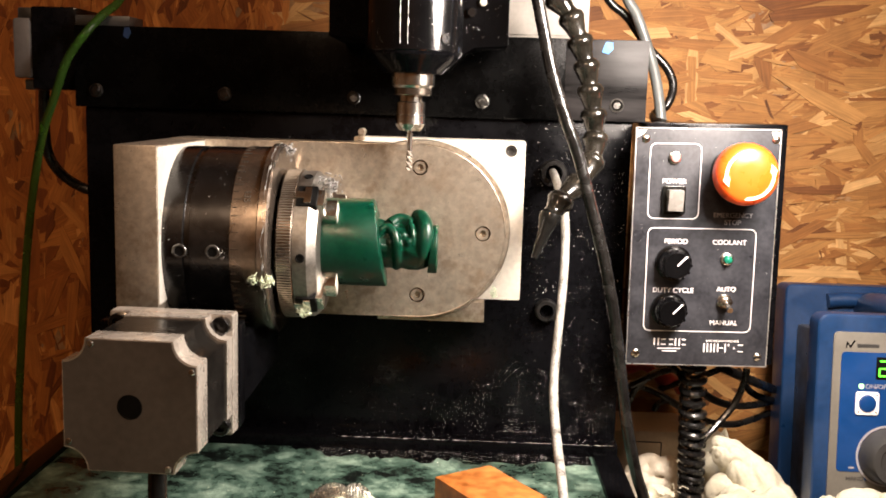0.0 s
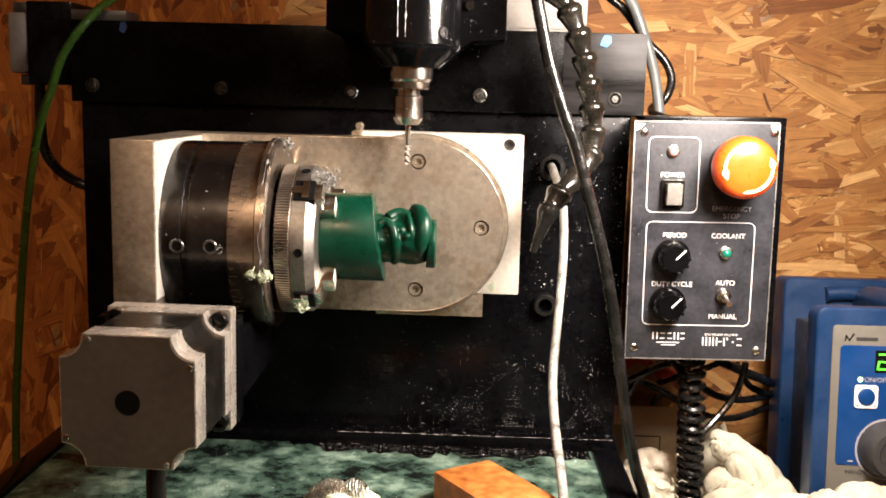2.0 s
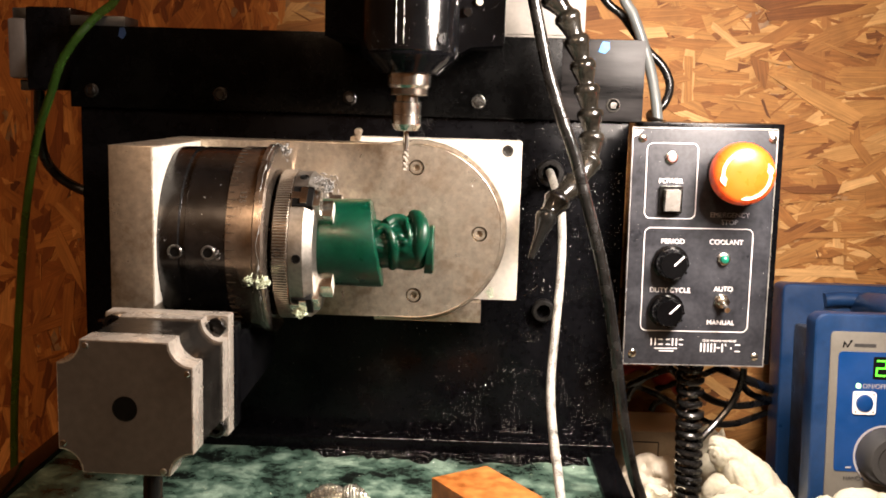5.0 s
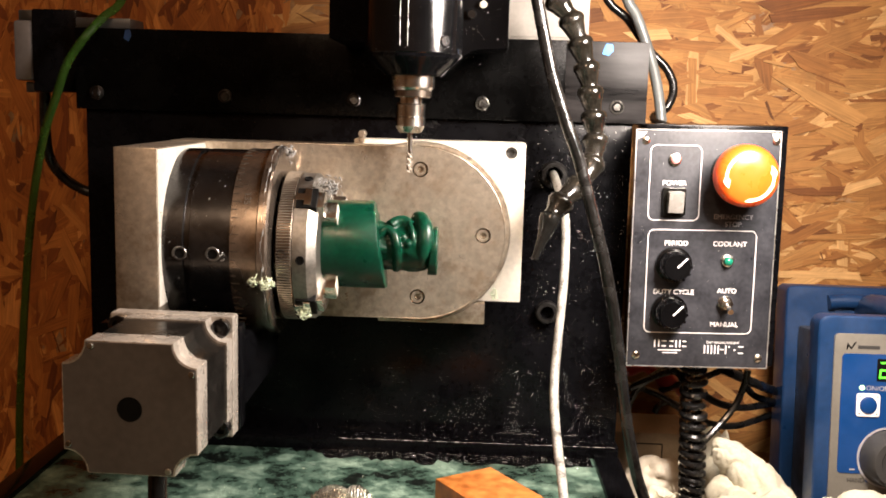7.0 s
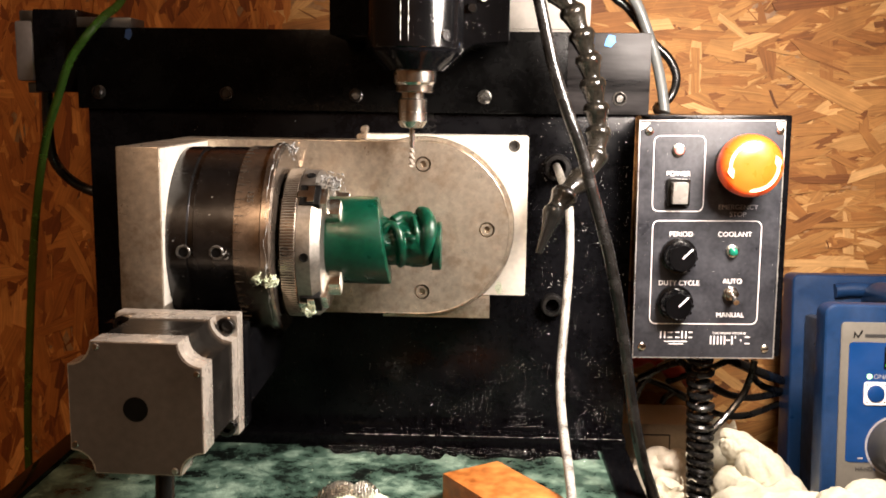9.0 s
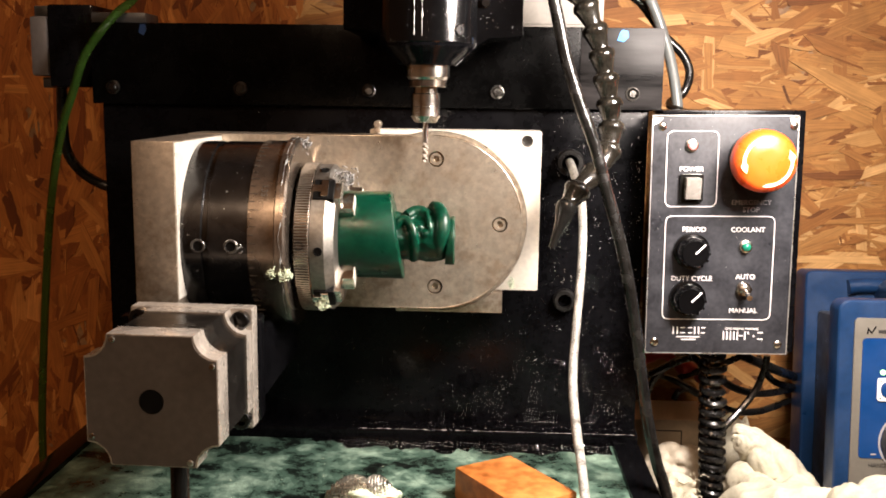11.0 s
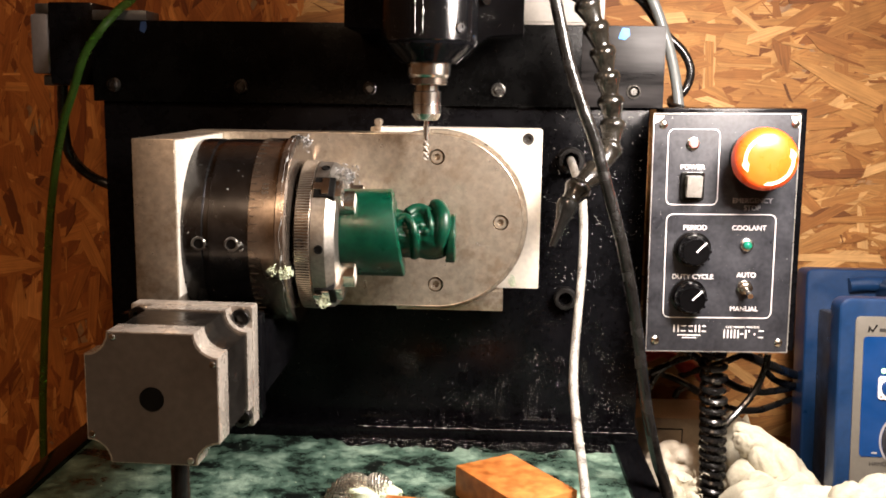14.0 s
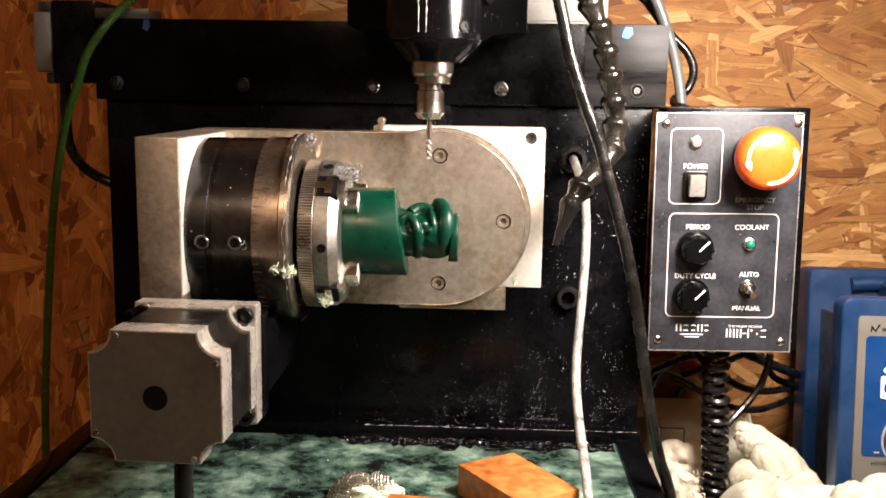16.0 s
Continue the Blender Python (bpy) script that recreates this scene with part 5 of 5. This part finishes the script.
def rag_heap(x0, x1, y0, y1, top, seed, nx=90, ny=80):
    """A crumpled cloth heap: a skin with sharp folds that falls to the bench at its border."""
    bm = bmesh.new()
    grid = []
    for j in range(ny + 1):
        row = []
        for i in range(nx + 1):
            u, v = i / nx, j / ny
            p = Vector((x0 + (x1 - x0) * u, y0 + (y1 - y0) * v, seed))
            w = Vector((noise.noise(p * 30), noise.noise(p * 30 + Vector((7, 0, 0))), 0)) * 0.012
            q = p + w
            f1 = (1 - abs(noise.noise(Vector((q.x * 20 + q.y * 12, q.y * 19 - q.x * 9, seed))))) ** 1.6
            f2 = (1 - abs(noise.noise(Vector((q.x * 52, q.y * 45 + q.x * 25, seed + 4))))) ** 2
            edge = min(u, 1 - u, v, 1 - v) / 0.22
            fall = 1 - (1 - min(1, edge)) ** 2.2
            z = BENCH_Z + 0.0005 + (top - BENCH_Z) * fall * (0.70 + 0.24 * f1 + 0.03 * f2 + 0.16 * noise.noise(p * 20))
            row.append(bm.verts.new((p.x + w.x * 0.6, p.y + w.y * 0.6, z)))
        grid.append(row)
    for j in range(ny):
        for i in range(nx):
            bm.faces.new((grid[j][i], grid[j][i + 1], grid[j + 1][i + 1], grid[j + 1][i]))
    return bm


solo("cotton_rag", cloth_lump([(0.1610, 0.004, 0.0762), (0.1660, 0.002, 0.0755), (0.1740, 0.000, 0.0715), (0.1850, -0.004, 0.0620), (0.1960, -0.008, 0.0510), (0.2050, -0.012, 0.0380), (0.212, -0.014, 0.015), (0.214, -0.014, -0.04)], [0.0055, 0.0100, 0.0135, 0.0150, 0.0155, 0.0155, 0.017, 0.019], 0.0034, 3.1, n=72, rings=98), CLOTH, "rolled cream cotton rag on the heap", "rag", smooth=70)
solo("cotton_rag", rag_heap(0.146, 0.200, 0.020, 0.085, 0.072, 5.1), CLOTH, "crumpled cream cotton rag behind the cord", "rag", smooth=70)
solo("cotton_rag", rag_heap(0.138, 0.228, -0.092, -0.009, 0.071, 2.3, 120, 110), CLOTH, "crumpled heap of cream cotton rag beside the machine", "rag", smooth=70)
solo("cotton_rag", cloth_lump([(0.168, -0.002, -0.045), (0.168, -0.004, 0.022), (0.171, -0.008, 0.047), (0.180, -0.014, 0.046), (0.190, -0.022, 0.030), (0.198, -0.026, -0.045)], [0.011, 0.012, 0.0120, 0.0125, 0.014, 0.016], 0.007, 7.7, n=64, rings=80), CLOTH, "fold of cream cotton rag beside the cord", "rag", smooth=70)
fray = [cloth_lump([(0.114, -0.056, -0.045), (0.114, -0.056, 0.030), (0.115, -0.055, 0.054), (0.119, -0.053, 0.066)], [0.015, 0.016, 0.0145, 0.006], 0.009, 11.0)]
rf = random.Random(12)
for k in range(70):
    c = Vector((0.116 + rf.gauss(0, 0.007), -0.066 + rf.gauss(0, 0.004), 0.058 + rf.gauss(0, 0.009)))
    d = Vector((rf.gauss(0, 1), rf.gauss(0, 1), rf.uniform(0, 1.2))) * 0.0028
    fray.append(tube([c, c + d, c + d * 1.6 + Vector((0, -0.001, -0.002))], 0.0002, 5, 4))
solo("cotton_rag", join(*fray), CLOTH, "frayed cream rag against the table's rim", "rag", smooth=70)
solo("cotton_rag", cloth_lump([(0.180, -0.075, -0.046), (0.192, -0.076, 0.034), (0.214, -0.078, 0.059), (0.240, -0.080, 0.060), (0.270, -0.080, 0.044), (0.286, -0.080, -0.046)], [0.018, 0.016, 0.0165, 0.0185, 0.020, 0.022], 0.006, 15.4), CLOTH, "smooth fold of cream cotton rag before the blue unit", "rag", smooth=70)
solo("plastic_bag", cloth_lump([(0.112, 0.030, -0.046), (0.120, 0.032, 0.030), (0.134, 0.032, 0.044), (0.150, 0.03, 0.030), (0.156, 0.03, -0.046)], [0.018, 0.018, 0.015, 0.018, 0.02], 0.005, 19.4), CREAM, "dull crumpled plastic bag behind the cord", "bag", smooth=70)

wood = bmesh.new()
bmesh.ops.create_cube(wood, size=1.0)
for v in wood.verts:
    v.co = Vector((v.co.x * 0.0385, v.co.y * 0.062, (v.co.z + 0.5) * 0.018))
bevelled(wood, 0.0007)
solo("wood_block", turned(wood, pose(0.0125, -0.1130, TABLE_Z, 0, 0, 34)), WOOD, "small worn orange-brown wooden block on the table", "wood block")
wood = block(-0.016, 0.016, -0.030, 0.0, 0, 0.0095, 0.0007)
solo("wood_block", turned(wood, pose(-0.042, -0.124, TABLE_Z, 0, 0, -8)), WOOD, "thin orange-brown wooden offcut on the table", "wood block")
scour = thing("steel_scourer", (-0.076, -0.108, TABLE_Z), "knitted bright metal scourer clogged with pale green wax", "scourer")
for cx, cy, rx, rz, ribs in ((-0.0795, -0.108, 0.0128, 0.0138, 16), (-0.0645, -0.106, 0.0090, 0.0132, 11)):
    for k in range(ribs):
        s = -0.95 + 1.9 * k / (ribs - 1)
        rr = math.sqrt(1 - s * s)
        pts, rad = [], []
        for i in range(61):
            q = math.pi * (i / 60)
            y = -math.cos(q) * rr * 0.013
            z = math.sin(q) * rr * rz
            pts.append((cx + s * rx + 0.35 * (z - rz * 0.5) * (1 if cx < -0.07 else -0.6), cy + y, TABLE_Z + 0.0006 + z))
            rad.append(0.00075 + 0.0003 * math.sin(i * 1.9 + k))
        part("strand", tube(pts, rad, 6, smooth=False), SCOUR, scour)
    part("core", blob((cx, cy, TABLE_Z + 0.001), rx * 0.92, (0.95, 0.72, 0.80), 0.1, 50, 3, cx), LAMIN, scour)
part("wax_clump", blob((-0.066, -0.113, TABLE_Z + 0.004), 0.013, (1.25, 0.8, 0.55), 0.5, 120, 4, 4.0), WAX_DUST, scour, "pale green wax dust")

# ---- swarf and splashes ----


def chips(name, count, seed, place, size, material, label):
    """Loose chips, each a small uneven splinter, on a surface given by place()."""
    rnd = random.Random(seed)
    verts, faces = [], []
    for i in range(count):
        p, normal = place(rnd)
        s = size * rnd.choice((0.3, 0.4, 0.5, 0.5, 0.6, 0.8, 1.1, 1.7))
        q = Vector((rnd.gauss(0, 1), rnd.gauss(0, 1), rnd.gauss(0, 1))).normalized()
        n = Vector(normal)
        u = q.cross(n).normalized()
        w = n.cross(u)
        k = rnd.uniform(0.12, 0.5)
        b = len(verts)
        p = Vector(p)
        for c in (u * s, w * s * k, -u * s * rnd.uniform(0.5, 1), -w * s * k * rnd.uniform(0.4, 1), n * s * rnd.uniform(0.1, 0.35)):
            verts.append(p + c)
        for f in ((0, 1, 4), (1, 2, 4), (2, 3, 4), (3, 0, 4)):
            faces.append((b + f[0], b + f[1], b + f[2]))
    me = bpy.data.meshes.new(name)
    me.from_pydata(verts, [], faces)
    me.materials.append(material)
    return tagged(new(name, me), label, "swarf", kind="stuff")


def on_column(r):
    while True:
        x, z = r.uniform(-0.19, 0.0955), 0.08 + r.random() ** 1.7 * 0.208
        low = math.exp(-((z - 0.105) / 0.05) ** 2) * math.exp(-((x - 0.035) / 0.065) ** 2)
        right = 0.35 * math.exp(-((x - 0.075) / 0.03) ** 2)
        clump = max(0.0, 0.35 + 1.6 * noise.noise(Vector((x * 90, z * 70, 2.0))))
        if r.random() < (0.10 + low + right) * clump:
            return (x, 0.0059, z), (0, -1, 0)


def on_back_row(r):
    return (r.uniform(-0.10, 0.078), -0.010 - abs(r.gauss(0.006, 0.011)), TABLE_Z + 0.0006), (0, 0, 1)


def on_ledge(r):
    return (r.uniform(-0.095, 0.096), r.uniform(-0.0095, 0.004), 0.0787), (0, 0, 1)


def on_table(r):
    return (r.uniform(-0.25, 0.078), r.uniform(-0.17, -0.01), TABLE_Z + 0.0003), (0, 0, 1)


def on_arm(r):
    return (r.uniform(-0.14, 0.0), -0.0721, r.uniform(0.18, 0.272)), (0, -1, 0)


def on_head(r):
    a = r.uniform(-1.1, 1.1)
    return (SP_X + 0.0266 * math.sin(a), SP_Y - 0.0266 * math.cos(a), 0.327 + abs(r.gauss(0, 0.012))), (math.sin(a), -math.cos(a), 0)


def on_drum(r):
    a = radians(r.uniform(20, 140))
    x = r.uniform(-0.158, -0.11)
    k = 0.0481 if x < -0.124 else 0.0489
    return (x, AX_Y - k * math.sin(a), AX_Z + k * math.cos(a)), (0, -math.sin(a), math.cos(a))


def on_panel(r):
    return (r.uniform(0.098, 0.185), BY - 0.0002, r.uniform(0.142, 0.285)), (0, -1, 0)


def on_rail(r):
    return (r.uniform(-0.02, 0.10), -0.0002, r.uniform(0.291, 0.34)), (0, -1, 0)


chips("column_swarf", 3000, 3, on_column, 0.00028, CHIP, "fine pale chips stuck on the black column")
chips("table_swarf", 1500, 4, on_back_row, 0.00034, CHIP, "wet glittering chips along the back of the table")
chips("column_glints", 1500, 13, on_column, 0.00026, GLINT, "tiny wet glints on the black column")
chips("table_glints", 900, 14, on_back_row, 0.0004, GLINT, "wet glittering chips in the coolant")
chips("ledge_glints", 260, 15, on_ledge, 0.0004, GLINT, "wet glints on the ledge")
chips("ledge_swarf", 240, 5, on_ledge, 0.00033, CHIP, "pale chips on the column's ledge")
chips("table_dust", 420, 6, on_table, 0.0005, WAX_DUST, "scattered pale green wax crumbs on the table")
chips("arm_swarf", 420, 7, on_arm, 0.00024, CHIP, "few fine chips on the steel arm")
chips("spindle_swarf", 170, 8, on_head, 0.00022, CHIP, "pale specks splashed on the black spindle")
chips("drum_swarf", 60, 9, on_drum, 0.0004, CHIP, "few fine chips on the rotary drum")


def on_clamp(r):
    if r.random() < 0.6:
        return (r.uniform(-0.012, 0.0115), -0.0742, 0.332 + abs(r.gauss(0, 0.014))), (0, -1, 0)
    return (r.uniform(-0.024, 0.0115), -0.0742, 0.332 + r.random() * 0.03), (0, -1, 0)


def on_upper_column(r):
    while True:
        x, z = r.uniform(0.028, 0.0955), r.uniform(0.17, 0.288)
        if r.random() < 0.3 + 1.4 * noise.noise(Vector((x * 80, z * 60, 7.0))):
            return (x, 0.0059, z), (0, -1, 0)


chips("clamp_swarf", 90, 31, on_clamp, 0.00026, CHIP, "pale specks splashed on the spindle clamp")
chips("upper_column_swarf", 620, 32, on_upper_column, 0.00042, CHIP, "pale specks on the column beside the arm")
chips("panel_swarf", 170, 10, on_panel, 0.00026, CHIP, "fine specks on the control panel")
chips("rail_swarf", 130, 11, on_rail, 0.00022, CHIP, "few pale specks on the rail cover")


def shavings(at, r, count, seed, material, label):
    """A clump of thin curled shavings."""
    rnd = random.Random(seed)
    bms = []
    for i in range(count):
        c = Vector(at) + Vector((rnd.gauss(0, r), rnd.gauss(0, r), rnd.gauss(0, r))) * 0.42
        q = Vector((rnd.gauss(0, 1), rnd.gauss(0, 1), rnd.gauss(0, 1))).normalized()
        u = q.orthogonal().normalized()
        w = q.cross(u)
        rad, turn, a0 = rnd.uniform(0.0006, 0.0020), rnd.uniform(1.5, 4.5), rnd.uniform(0, 6)
        pts = [c + u * rad * math.cos(a0 + turn * k / 8) + w * rad * math.sin(a0 + turn * k / 8) + q * 0.0009 * k / 8 for k in range(9)]
        t = rnd.uniform(0.00015, 0.0004)
        bms.append(tube(pts, [t * (0.4 + 0.6 * math.sin(math.pi * k / 8)) + 0.00003 for k in range(9)], 5, smooth=False))
    return tagged(solo("shavings", join(*bms), material, label, "shavings"), kind="stuff")


shavings((-0.1062, -0.155, 0.2085), 0.0035, 60, 21, WAX_DUST, "clump of pale wax shavings on the dial's rim")
shavings((-0.1120, -0.156, 0.2100), 0.0025, 24, 27, WAX_DUST, "few pale wax shavings on the dial")
shavings((-0.0905, -0.134, 0.1905), 0.0035, 60, 22, WAX_DUST, "clump of pale wax shavings on the chuck")
shavings((-0.0785, -0.130, 0.2560), 0.0055, 70, 23, CURL, "clear curled shavings on the chuck's jaw")
shavings((-0.1030, -0.112, 0.2720), 0.0035, 36, 24, CURL, "small clump of shavings on the dial's top")
shavings((0.0100, -0.050, 0.1860), 0.0022, 26, 25, WAX_DUST, "small clump of shavings under the arm")
shavings((-0.1585, -0.150, 0.236), 0.0018, 16, 26, CURL, "few shavings on the housing's edge")
shavings((-0.1280, -0.1565, 0.2220), 0.0022, 5, 28, CURL, "single curled shaving by the set screw")

# ---- uppermost strands of the wall ----
single_strands(0.03, 0.36, 0.14, 0.40, 215, 41, False, OSB_SINGLE)
single_strands(-0.36, -0.17, 0.03, 0.40, 85, 42, True, OSB_WARM_LIT_SINGLE)
